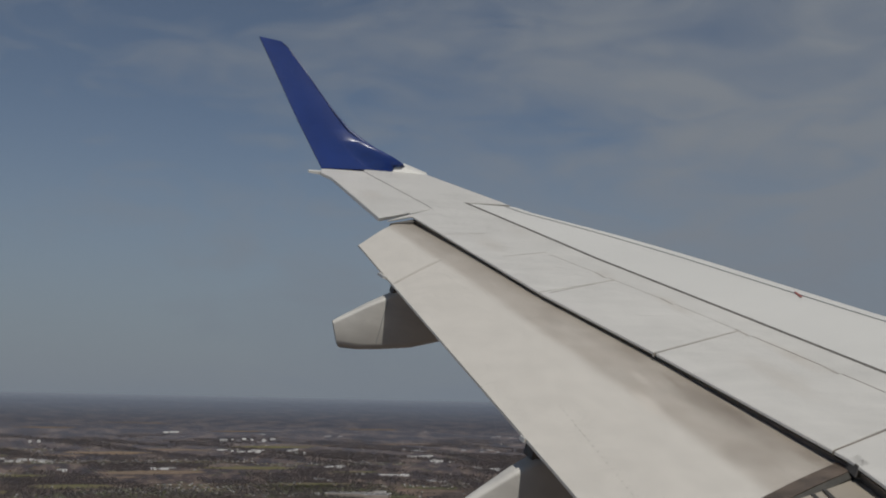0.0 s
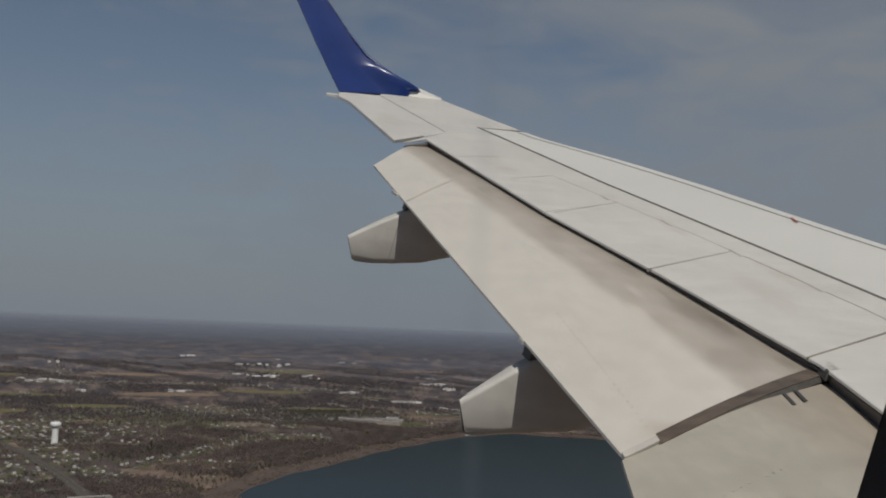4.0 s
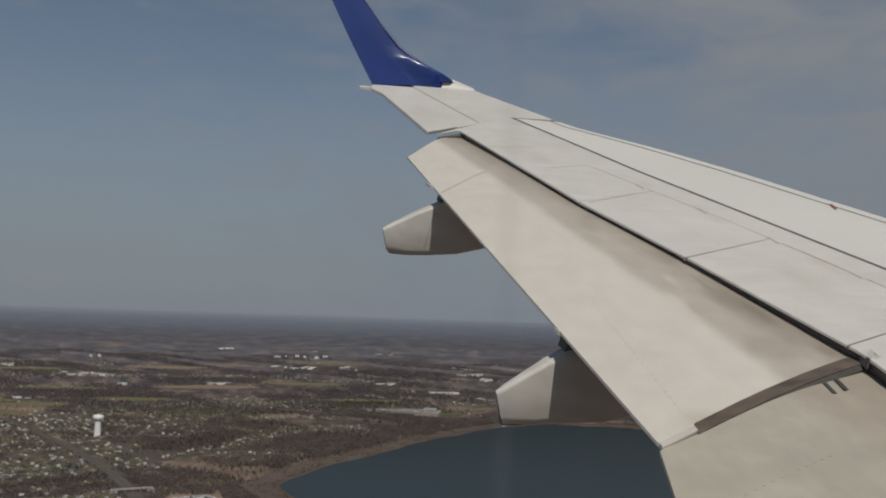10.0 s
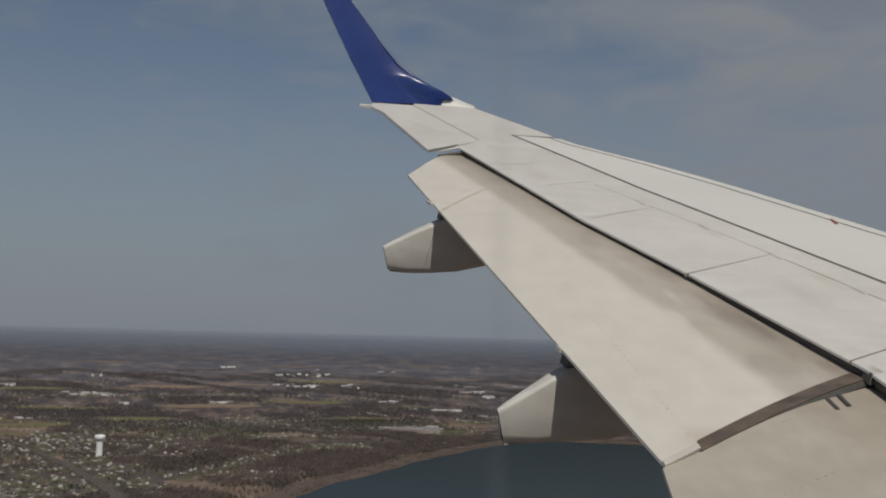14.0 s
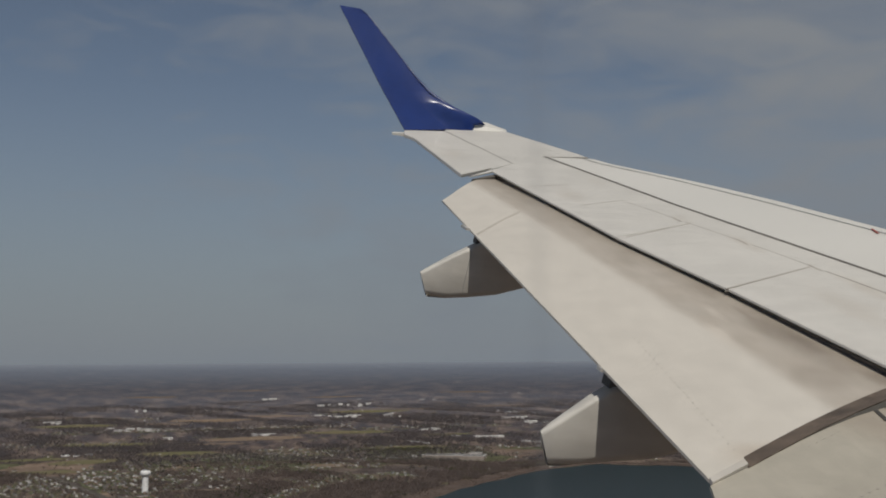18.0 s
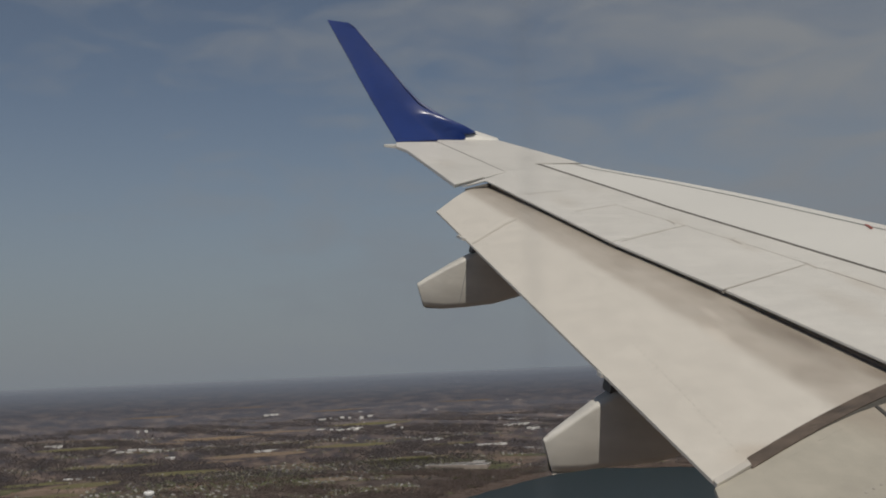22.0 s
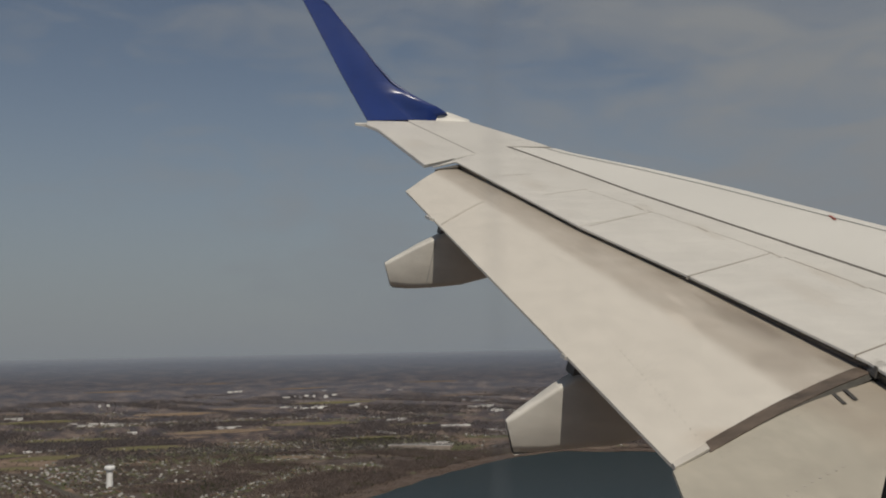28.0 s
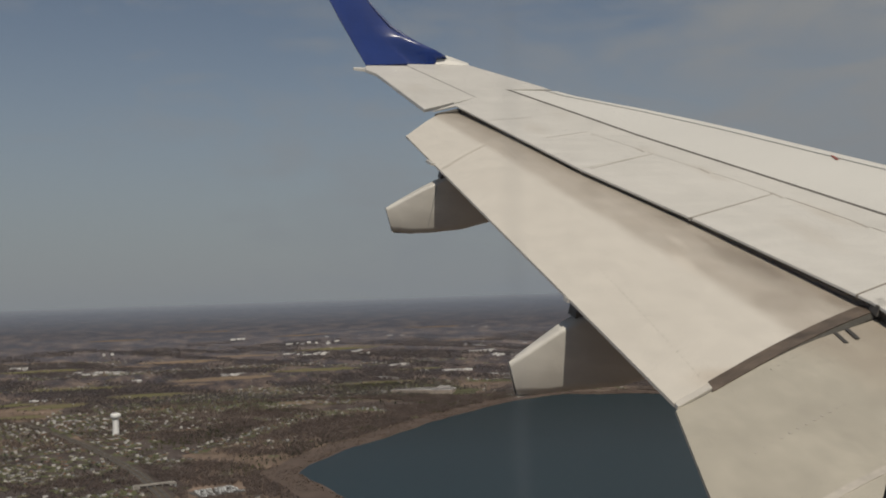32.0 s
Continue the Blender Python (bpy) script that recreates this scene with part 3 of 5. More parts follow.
# small tabs on the flap's trailing edge
for u, k in ((0.18, 1.4), (0.76, 0.45)):
    p = spot(u, 0.0)
    bm = box(bmesh.new(), p.x - 0.014 * k, p.x + 0.03, p.y - 0.06 * k, p.y + 0.06 * k, p.z - 0.022, p.z - 0.004)
    part("flap_tab", bevel(bm, 0.006, 1), WHITE, wing)


# flap track fairings
def fairing(y0, width, side):
    """side: (x, top z, bottom z) from the tail forward."""
    secs = []
    for i, (x, zt, zb) in enumerate(side):
        w = width * (0.3 if i == 0 else 0.5 if i == 1 else 0.8 if i == 2 else 1.0)
        ym = y0 + w / 2
        r = min(0.05, (zt - zb) * 0.28)
        loop = []
        for cy, cz, a0 in ((ym + w / 2 - r * 0.5, zt - r * 0.5, 0), (ym - w / 2 + r * 0.5, zt - r * 0.5, 90), (ym - w / 2 + r, zb + r, 180), (ym + w / 2 - r, zb + r, 270)):
            rr = r * 0.5 if a0 < 180 else r
            for k in range(4):
                a = radians(a0 + 30 * k)
                zz = cz + rr * math.sin(a)
                loop.append((x + 0.075 * max(0.0, 1 - i / 2) * (zt - zz) / (zt - zb), cy + rr * math.cos(a), zz))
        secs.append(loop)
    return loft(secs)


F1 = [(-7.765, 0.105, -0.045), (-7.71, 0.15, -0.055), (-7.55, 0.275, -0.046), (-7.40, 0.38, -0.012), (-7.20, 0.42, 0.045), (-6.95, 0.50, 0.16), (-6.6, 0.55, 0.34)]
F2 = [(-7.575, -0.172, -0.325), (-7.53, -0.135, -0.332), (-7.36, 0.02, -0.31), (-7.27, 0.085, -0.285), (-7.0, 0.10, -0.225), (-6.7, 0.18, -0.10), (-6.3, 0.25, 0.06)]
for y0, w, side in ((7.9, 0.13, F1), (5.4, 0.12, F2)):
    fr = part("flap_track_fairing", fairing(y0, w, side), FAIRING, wing, "pale grey pod under the flap", smooth=True)
    # seam of the moving tail
    x, zt, zb = side[3]
    if y0 > 7:
        part("fairing_seam", box(bmesh.new(), x - 0.05, x - 0.045, y0 - 0.001, y0 + 0.004, zb + 0.04, zt - 0.06), UNDER, fr)
    bm = box(bmesh.new(), x - 0.02, x + 0.16, y0 + 0.04, y0 + 0.14, zt - 0.01, zt + 0.05)
    part("flap_link", bevel(bm, 0.01, 1), DARK, fr, "dark flap linkage")

# winglet
AFT = [(-7.454, 11.81, 1.03), (-7.756, 12.211, 1.436), (-8.018, 12.592, 1.819), (-8.302, 13.004, 2.233)]
FORE = [(-6.55, 12.10, 1.285), (-6.75, 12.154, 1.325), (-7.0, 12.215, 1.412), (-7.18, 12.303, 1.49), (-7.38, 12.454, 1.65), (-7.67, 12.727, 1.93), (-7.96, 13.01, 2.205), (-8.06, 13.045, 2.258)]


def along(pts, u):
    pts = [Vector(p) for p in pts]
    d = [0.0]
    for a, b in zip(pts, pts[1:]):
        d.append(d[-1] + (b - a).length)
    q = u * d[-1]
    for i in range(len(pts) - 1):
        if q <= d[i + 1] + 1e-9:
            return pts[i].lerp(pts[i + 1], (q - d[i]) / (d[i + 1] - d[i]))
    return pts[-1]


EYE = Vector((-9.2055, 1.0557, 1.0182))


def upright(p):
    """Leans the winglet in towards the cabin with its height."""
    p = Vector(p)
    k = 1 - 0.036 * max(0.0, (p.z - 1.15) / 1.1)
    return EYE + (p - EYE) * k


AFT, FORE = [upright(p) for p in AFT], [upright(p) for p in FORE]
WN = (FORE[4] - AFT[0]).cross(AFT[3] - AFT[0]).normalized()
WN = WN if WN.y < 0 else -WN
SWELL = 0.097
secs = []
for i in range(91):
    u = i / 90
    a, f = along(AFT, u), along(FORE, u ** 1.0)
    c = (f - a).length
    face, back = [], []
    for k in range(61):
        s = (k / 60) ** 0.8
        th = c * 0.10 * (math.sqrt(max(0, 1 - s)) * s ** 0.55) + 0.004
        hollow = -0.05 * (1 - u) ** 2.0 * math.sin(math.pi * s ** 1.5)
        # the blend out of the wing swells towards the leading edge
        k1 = min(1.0, max(0.0, (s - 0.52) / 0.38))
        k2 = min(1.0, max(0.0, (1.0 - s) / 0.07))
        ridge = SWELL * math.exp(-((u - 0.075) / 0.16) ** 2) * k1 * k1 * (3 - 2 * k1) * k2 * k2 * (3 - 2 * k2)
        p = a.lerp(f, s)
        face.append(tuple(p + WN * (th * 0.06 + hollow + ridge)))
        back.append(tuple(p - WN * (th * 0.9 + 0.006 - hollow)))
    secs.append(face + back[::-1])
foot = secs[5][:61]
part("winglet", loft(secs), BLUE, wing, "glossy deep blue upswept winglet", smooth=True)
# blue skirt that closes the winglet's foot down to the wing
skirt = []
for k in range(6, 61, 3):
    x, y, z = foot[k]
    yb = min(y, 12.0) - 0.015
    zb = top(x, yb) + 0.001
    skirt.append([(x, y, z), (x, y + 0.03, z), (x, y + 0.03, zb - 0.02), (x, yb, zb)])
part("winglet_foot", loft(skirt), BLUE, wing, smooth=True)
# polished rounded leading edge, thick at the bend and thinning upwards
secs = []
for i in range(70):
    u = 0.06 + 0.92 * i / 69
    r = 0.008 + 0.020 * max(0.0, 1 - abs(u - 0.16) / 0.42) * min(1.0, i / 10)
    f, a = along(FORE, u), along(AFT, u)
    e = (along(FORE, min(1.0, u + 0.03)) - along(FORE, u - 0.03)).normalized()
    c = f + (a - f).normalized() * r * 0.9
    n1 = (WN - e * WN.dot(e)).normalized()
    n2 = e.cross(n1)
    secs.append([tuple(c + n1 * r * math.cos(k * math.pi / 12) + n2 * r * math.sin(k * math.pi / 12)) for k in range(24)])
part("leading_edge", loft(secs), BLUE_EDGE, wing, "polished dark blue leading edge", smooth=True)
# white fillet at the root of the winglet and the tip's tail
bm = bmesh.new()
loopA = [(-6.84, 11.98, top(-6.84, 11.98) + 0.004), (-6.33, 11.99, top(-6.33, 11.99)), (-6.30, 12.12, 1.285), (-6.56, 12.13, 1.315), (-6.72, 12.04, 1.262)]
hi = [bm.verts.new(p) for p in loopA]
lo = [bm.verts.new((x, y, z - 0.06)) for x, y, z in loopA]
bm.faces.new(hi)
bm.faces.new(lo[::-1])
for i in range(5):
    bm.faces.new((lo[i], lo[(i + 1) % 5], hi[(i + 1) % 5], hi[i]))
part("tip_fillet", bevel(bm, 0.012, 2), WHITE_SLAT, wing, "bright white tip fillet")
secs = []
for x, w, h in ((-6.9, 0.10, 0.05), (-7.3, 0.10, 0.04), (-7.50, 0.05, 0.028), (-7.58, 0.022, 0.018)):
    z = top(x, 11.8) - 0.028
    y = 11.84 if x > -7.4 else 11.80
    secs.append([(x, y - w, z), (x, y + w * 0.6, z + 0.01), (x, y + w * 0.6, z - h), (x, y - w, z - h)])
part("tip_tail", bevel(loft(secs), 0.004, 1), WHITE_SLAT, wing)

# ---------------------------------------------------------------- fuselage with the window that the camera looks out of
hull = wing


def tube(r, x0, x1, nx, mat, name, hole):
    verts, faces = [], []
    na = 64
    for i in range(nx + 1):
        x = x0 + (x1 - x0) * i / nx
        zc = 0.80 + 0.19 * (x + 9.1)
        for j in range(na):
            a = 2 * math.pi * j / na
            verts.append((x, r * math.cos(a), zc + r * math.sin(a)))
    for i in range(nx):
        for j in range(na):
            q = (i * na + j, i * na + (j + 1) % na, (i + 1) * na + (j + 1) % na, (i + 1) * na + j)
            mid = sum((Vector(verts[k]) for k in q), Vector()) / 4
            if abs(mid.x - hole[0]) < hole[1] and abs(mid.z - hole[2]) < hole[3] and mid.y > 0:
                continue
            # windows of the other side, out of view, added to light the cabin
            if mid.y < 0 and abs(mid.z - 0.95 - 0.19 * (mid.x + 9.1)) < 0.2 and (mid.x + 15.5) % 0.6 < 0.4:
                continue
            faces.append(q)
    faces.append(tuple(range(na))[::-1])
    faces.append(tuple(nx * na + j for j in range(na)))
    return link_mesh(name, verts, faces, mat, hull, smooth=False)


tube(1.56, -15.5, -1.5, 70, SKIN, "outer_skin", (-9.08, 0.42, 0.98, 0.40))
tube(1.475, -15.48, -1.48, 70, CABIN, "cabin_lining", (-9.08, 0.42, 0.98, 0.40))


def rounded(cx, cz, hw, hh, r, n=9):
    pts = []
    for sx, sz, a0 in ((1, 1, 0), (-1, 1, 90), (-1, -1, 180), (1, -1, 270)):
        for k in range(n):
            a = radians(a0 + 90 * k / (n - 1))
            z = sz * (hh - r) + r * math.sin(a)
            pts.append((cx + sx * (hw - r) + r * math.cos(a) - 0.055 * z, cz + z))
    return pts


def ring_panel(inner, outer, y0, y1, mat, name, label="", flare=None):
    bm = bmesh.new()
    loops = [[bm.verts.new((x, y, z)) for x, z in pts] for pts, y in ((inner, y0), (outer, y0), (outer, y1), (flare or inner, y1))]
    n = len(inner)
    for a, b in ((0, 1), (1, 2), (2, 3), (3, 0)):
        for i in range(n):
            j = (i + 1) % n
            bm.faces.new((loops[a][i], loops[a][j], loops[b][j], loops[b][i]))
    return part(name, bm, mat, hull, label, smooth=True)


WIN = (-9.102, 0.985, 0.229, 0.263, 0.12)
wide = rounded(WIN[0], WIN[1], 0.50, 0.44, 0.13)
grown = [rounded(WIN[0], WIN[1], WIN[2] + k, WIN[3] + k, WIN[4] + k) for k in (0.0, 0.03, 0.05, 0.09)]
ring_panel(grown[1], wide, 1.45, 1.475, CABIN, "window_panel", "", grown[2])
ring_panel(grown[0], grown[3], 1.435, 1.45, REVEAL, "window_frame", "dark grey window surround", grown[1])
GLASS = bpy.data.materials.new("window_glass")
GLASS.use_nodes = True
gb = GLASS.node_tree.nodes["Principled BSDF"]
gb.inputs["Transmission Weight"].default_value, gb.inputs["Roughness"].default_value, gb.inputs["IOR"].default_value = 1.0, 0.0, 1.12
gb.inputs["Base Color"].default_value = (0.98, 0.985, 0.985, 1)
# soft upright streak painted into the pane for a reflection, and fine haze
gn, gl = GLASS.node_tree.nodes, GLASS.node_tree.links
g_co, g_dot, g_off, g_bell, g_noise, g_uneven, g_fac = (gn.new("ShaderNode" + k) for k in ("TexCoord", "VectorMath", "Math", "MapRange", "TexNoise", "MapRange", "Math"))
g_dot.operation, g_off.operation, g_fac.operation = 'DOT_PRODUCT', 'ABSOLUTE', 'MULTIPLY'
g_dot.inputs[1].default_value = (1.0, 0.0, 0.271)
g_shift = gn.new("ShaderNodeMath")
g_shift.inputs[1].default_value = 8.7995
g_bell.interpolation_type = 'SMOOTHSTEP'
g_bell.inputs["From Min"].default_value, g_bell.inputs["From Max"].default_value = 0.0, 0.0085
g_bell.inputs["To Min"].default_value, g_bell.inputs["To Max"].default_value = 0.06, 0.004
g_noise.inputs["Scale"].default_value, g_noise.inputs["Detail"].default_value = 14.0, 4
g_uneven.inputs["From Min"].default_value, g_uneven.inputs["From Max"].default_value, g_uneven.inputs["To Min"].default_value = 0.3, 0.65, 0.45
g_film, g_mix = gn.new("ShaderNodeBsdfTranslucent"), gn.new("ShaderNodeMixShader")
g_film.inputs["Color"].default_value = (0.9, 0.9, 0.9, 1)
gl.new(g_co.outputs["Object"], g_dot.inputs[0])
gl.new(g_dot.outputs["Value"], g_shift.inputs[0])
gl.new(g_shift.outputs[0], g_off.inputs[0])
gl.new(g_off.outputs[0], g_bell.inputs["Value"])
gl.new(g_co.outputs["Object"], g_noise.inputs["Vector"])
gl.new(g_noise.outputs["Fac"], g_uneven.inputs["Value"])
gl.new(g_bell.outputs["Result"], g_fac.inputs[0])
gl.new(g_uneven.outputs["Result"], g_fac.inputs[1])
gl.new(g_fac.outputs[0], g_mix.inputs["Fac"])
gl.new(gb.outputs["BSDF"], g_mix.inputs[1])
gl.new(g_film.outputs["BSDF"], g_mix.inputs[2])
gl.new(g_mix.outputs["Shader"], gn["Material Output"].inputs["Surface"])
bm = bmesh.new()
pts = rounded(WIN[0], WIN[1], WIN[2] + 0.06, WIN[3] + 0.06, WIN[4] + 0.05)
a = [bm.verts.new((x, 1.479, z)) for x, z in pts]
b = [bm.verts.new((x, 1.484, z)) for x, z in pts]
bm.faces.new(a)
bm.faces.new(b[::-1])
for i in range(len(pts)):
    j = (i + 1) % len(pts)
    bm.faces.new((a[i], a[j], b[j], b[i]))
pane = part("window_pane", bm, GLASS, hull, "clear window pane")
pane.visible_shadow = False

# ---------------------------------------------------------------- the land
NEAR, SPAN = 3300.0, 1600.0


def reach(d):
    """Distance at which a place d metres away over the flat is set: true up to NEAR, drawn in beyond it."""
    d = np.asarray(d, float)
    return np.where(d < NEAR, d, NEAR + SPAN * (1 - np.exp(-(np.maximum(d, NEAR) - NEAR) / SPAN)))


def lay(x, y, z=0.0):
    """World place of a point (x, y, z) of the flat plan; also the scale there."""
    d = np.hypot(x, y)
    s = reach(d) / np.maximum(d, 1.0)
    s = np.where(d < 1, 1.0, s)
    return x * s, y * s, EYE_HEIGHT + (z - EYE_HEIGHT) * s, s


PLAN = 1.5


def polar(az, d):
    """Plan place from the bearing off the wing and the distance, in units of PLAN metres."""
    return PLAN * d * math.sin(radians(az)), PLAN * d * math.cos(radians(az))


SHORE = [polar(*p) for p in ((11.2, 700), (11.0, 1150), (9.8, 1390), (8.1, 1520), (6.9, 1610), (6.4, 1690), (7.0, 1765), (8.8, 1890), (11.2, 2050), (13.6, 2250), (16.2, 2480), (18.6, 2680), (21.4, 2800), (25.3, 2793), (30, 2700), (35, 2480), (39, 2050), (40, 1400), (40, 700))]
# a finer, slightly wavering shoreline
fine = []
for (xa, ya), (xb, yb) in zip(SHORE, SHORE[1:] + SHORE[:1]):
    k = max(2, int(math.hypot(xb - xa, yb - ya) / 25))
    for i in range(k):
        x, y = xa + (xb - xa) * i / k, ya + (yb - ya) * i / k
        w = noise.noise((x / 160, y / 160, 0.3)) * 34 + noise.noise((x / 50, y / 50, 4)) * 10
        fine.append((x + w * 0.3, y + w))
SHORE_F = np.array(fine)


def lake_distance(x, y):
    """Distance to the shore in metres, negative on the lake."""
    p = np.stack([x, y], -1).reshape(-1, 2)
    a, b = SHORE_F, np.roll(SHORE_F, -1, 0)
    best = np.full(len(p), 1e9)
    inside = np.zeros(len(p), bool)
    for (ax, ay), (bx, by) in zip(a, b):
        dx, dy = bx - ax, by - ay
        t = np.clip(((p[:, 0] - ax) * dx + (p[:, 1] - ay) * dy) / (dx * dx + dy * dy + 1e-9), 0, 1)
        best = np.minimum(best, np.hypot(p[:, 0] - ax - t * dx, p[:, 1] - ay - t * dy))
        if ay != by:
            c = ((ay > p[:, 1]) != (by > p[:, 1])) & (p[:, 0] < (bx - ax) * (p[:, 1] - ay) / (by - ay) + ax)
            inside ^= c
    return np.where(inside, -best, best).reshape(np.shape(x))


def grid_mesh(name, X, Y, Z, mat, uv=None, smooth=True):
    r, c = X.shape
    co = np.stack([X, Y, Z], -1).reshape(-1, 3).astype(np.float32)
    i = np.arange(r * c).reshape(r, c)
    q = np.stack([i[:-1, :-1], i[1:, :-1], i[1:, 1:], i[:-1, 1:]], -1).reshape(-1, 4)
    return quick_mesh(name, co, q, mat, uv.reshape(-1, 2) if uv is not None else None, smooth)


def quick_mesh(name, co, faces, mat, uv=None, smooth=False):
    k = faces.shape[1]
    me = bpy.data.meshes.new(name)
    me.vertices.add(len(co))
    me.vertices.foreach_set("co", np.ascontiguousarray(co, np.float32).ravel())
    me.loops.add(faces.size)
    me.loops.foreach_set("vertex_index", np.ascontiguousarray(faces, np.int32).ravel())
    me.polygons.add(len(faces))
    me.polygons.foreach_set("loop_start", np.arange(0, faces.size, k, dtype=np.int32))
    me.polygons.foreach_set("use_smooth", np.full(len(faces), smooth))
    if uv is not None:
        layer = me.uv_layers.new(name="plan")
        layer.data.foreach_set("uv", np.ascontiguousarray(uv[faces.ravel()], np.float32).ravel())
    me.update(calc_edges=True)
    me.validate()
    me.materials.append(mat)
    return new(name, me)


def land_material(name="spring_countryside", far=False):
    """Bare spring woods, fields and grass in patches, on the plan's own coordinates in kilometres."""
    m = bpy.data.materials.new(name)
    m.use_nodes = True
    n, l = m.node_tree.nodes, m.node_tree.links
    b = n["Principled BSDF"]
    b.inputs["Roughness"].default_value = 0.95
    b.inputs["Specular IOR Level"].default_value = 0.1
    uv = n.new("ShaderNodeUVMap")
    uv.uv_map = "plan"
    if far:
        # haze put into the colour: wooded ridges turn bluer and paler with the kilometres
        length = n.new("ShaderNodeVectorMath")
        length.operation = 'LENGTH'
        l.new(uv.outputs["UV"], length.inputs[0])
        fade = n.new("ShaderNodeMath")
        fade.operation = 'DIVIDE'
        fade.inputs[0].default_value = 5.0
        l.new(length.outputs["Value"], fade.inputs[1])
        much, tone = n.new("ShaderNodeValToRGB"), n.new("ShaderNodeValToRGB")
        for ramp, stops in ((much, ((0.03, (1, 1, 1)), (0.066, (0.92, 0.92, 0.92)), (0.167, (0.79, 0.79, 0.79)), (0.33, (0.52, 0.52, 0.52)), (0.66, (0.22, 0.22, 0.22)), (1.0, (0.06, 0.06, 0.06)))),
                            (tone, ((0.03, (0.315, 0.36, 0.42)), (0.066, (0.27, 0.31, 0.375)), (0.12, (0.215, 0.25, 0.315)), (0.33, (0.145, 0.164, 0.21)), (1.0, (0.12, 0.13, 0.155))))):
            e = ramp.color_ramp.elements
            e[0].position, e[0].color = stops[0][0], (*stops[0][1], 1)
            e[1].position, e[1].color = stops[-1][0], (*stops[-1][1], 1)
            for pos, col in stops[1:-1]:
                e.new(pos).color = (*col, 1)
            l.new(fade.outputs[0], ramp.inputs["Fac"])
        # woods, fields and clearings in patches that shrink with the distance
        part_xy = n.new("ShaderNodeSeparateXYZ")
        l.new(uv.outputs["UV"], part_xy.inputs["Vector"])
        bearing, depth, place = n.new("ShaderNodeMath"), n.new("ShaderNodeMath"), n.new("ShaderNodeCombineXYZ")
        bearing.operation, depth.operation = 'ARCTAN2', 'LOGARITHM'
        l.new(part_xy.outputs["X"], bearing.inputs[0])
        l.new(part_xy.outputs["Y"], bearing.inputs[1])
        l.new(length.outputs["Value"], depth.inputs[0])
        depth.inputs[1].default_value = math.e
        l.new(bearing.outputs[0], place.inputs["X"])
        l.new(depth.outputs[0], place.inputs["Y"])
        spread = n.new("ShaderNodeMapping")
        spread.inputs["Scale"].default_value = (52.0, 10.0, 1.0)
        l.new(place.outputs["Vector"], spread.inputs["Vector"])
        patch = n.new("ShaderNodeTexNoise")
        patch.inputs["Scale"].default_value, patch.inputs["Detail"].default_value, patch.inputs["Roughness"].default_value = 1.0, 7, 0.66
        l.new(spread.outputs["Vector"], patch.inputs["Vector"])
        cover = n.new("ShaderNodeValToRGB")
        e = cover.color_ramp.elements
        e[0].position, e[0].color = 0.40, (0.050, 0.043, 0.046, 1)
        e[1].position, e[1].color = 0.67, (0.205, 0.16, 0.135, 1)
        for pos, col in ((0.475, (0.080, 0.063, 0.060)), (0.535, (0.108, 0.083, 0.074)), (0.585, (0.155, 0.118, 0.096))):
            e.new(pos).color = (*col, 1)
        l.new(patch.outputs["Fac"], cover.inputs["Fac"])
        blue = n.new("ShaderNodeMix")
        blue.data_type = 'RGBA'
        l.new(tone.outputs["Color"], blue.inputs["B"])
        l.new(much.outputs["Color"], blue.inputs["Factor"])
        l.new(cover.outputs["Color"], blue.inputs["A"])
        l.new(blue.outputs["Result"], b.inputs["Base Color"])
        return m
    warp = n.new("ShaderNodeTexNoise")
    warp.inputs["Scale"].default_value, warp.inputs["Detail"].default_value = 3.0, 3
    l.new(uv.outputs["UV"], warp.inputs["Vector"])
    mixv = n.new("ShaderNodeMix")
    mixv.data_type = 'VECTOR'
    mixv.inputs["Factor"].default_value = 0.12
    l.new(uv.outputs["UV"], mixv.inputs["A"])
    l.new(warp.outputs["Color"], mixv.inputs["B"])
    vor = n.new("ShaderNodeTexVoronoi")
    vor.inputs["Scale"].default_value = 2.9
    l.new(mixv.outputs["Result"], vor.inputs["Vector"])
    sep = n.new("ShaderNodeSeparateColor")
    l.new(vor.outputs["Color"], sep.inputs["Color"])
    cells = n.new("ShaderNodeValToRGB")
    cells.color_ramp.interpolation = 'CONSTANT'
    e = cells.color_ramp.elements
    e[0].position, e[0].color = 0.0, (0.098, 0.080, 0.073, 1)
    e[1].position, e[1].color = 0.22, (0.128, 0.102, 0.086, 1)
    for pos, col in ((0.40, (0.160, 0.124, 0.100, 1)), (0.54, (0.084, 0.069, 0.064, 1)), (0.66, (0.205, 0.154, 0.120, 1)), (0.80, (0.105, 0.105, 0.062, 1)), (0.88, (0.125, 0.100, 0.086, 1)), (0.96, (0.110, 0.112, 0.066, 1))):
        x = e.new(pos)
        x.color = col
    l.new(sep.outputs["Red"], cells.inputs["Fac"])
    fine_n = n.new("ShaderNodeTexNoise")
    fine_n.inputs["Scale"].default_value, fine_n.inputs["Detail"].default_value, fine_n.inputs["Roughness"].default_value = 9.0, 9, 0.72
    l.new(uv.outputs["UV"], fine_n.inputs["Vector"])
    rng = n.new("ShaderNodeMapRange")
    rng.inputs["From Min"].default_value, rng.inputs["From Max"].default_value = 0.3, 0.7
    rng.inputs["To Min"].default_value, rng.inputs["To Max"].default_value = 0.34, 1.48
    l.new(fine_n.outputs["Fac"], rng.inputs["Value"])
    big = n.new("ShaderNodeTexNoise")
    big.inputs["Scale"].default_value, big.inputs["Detail"].default_value = 1.1, 4
    l.new(uv.outputs["UV"], big.inputs["Vector"])
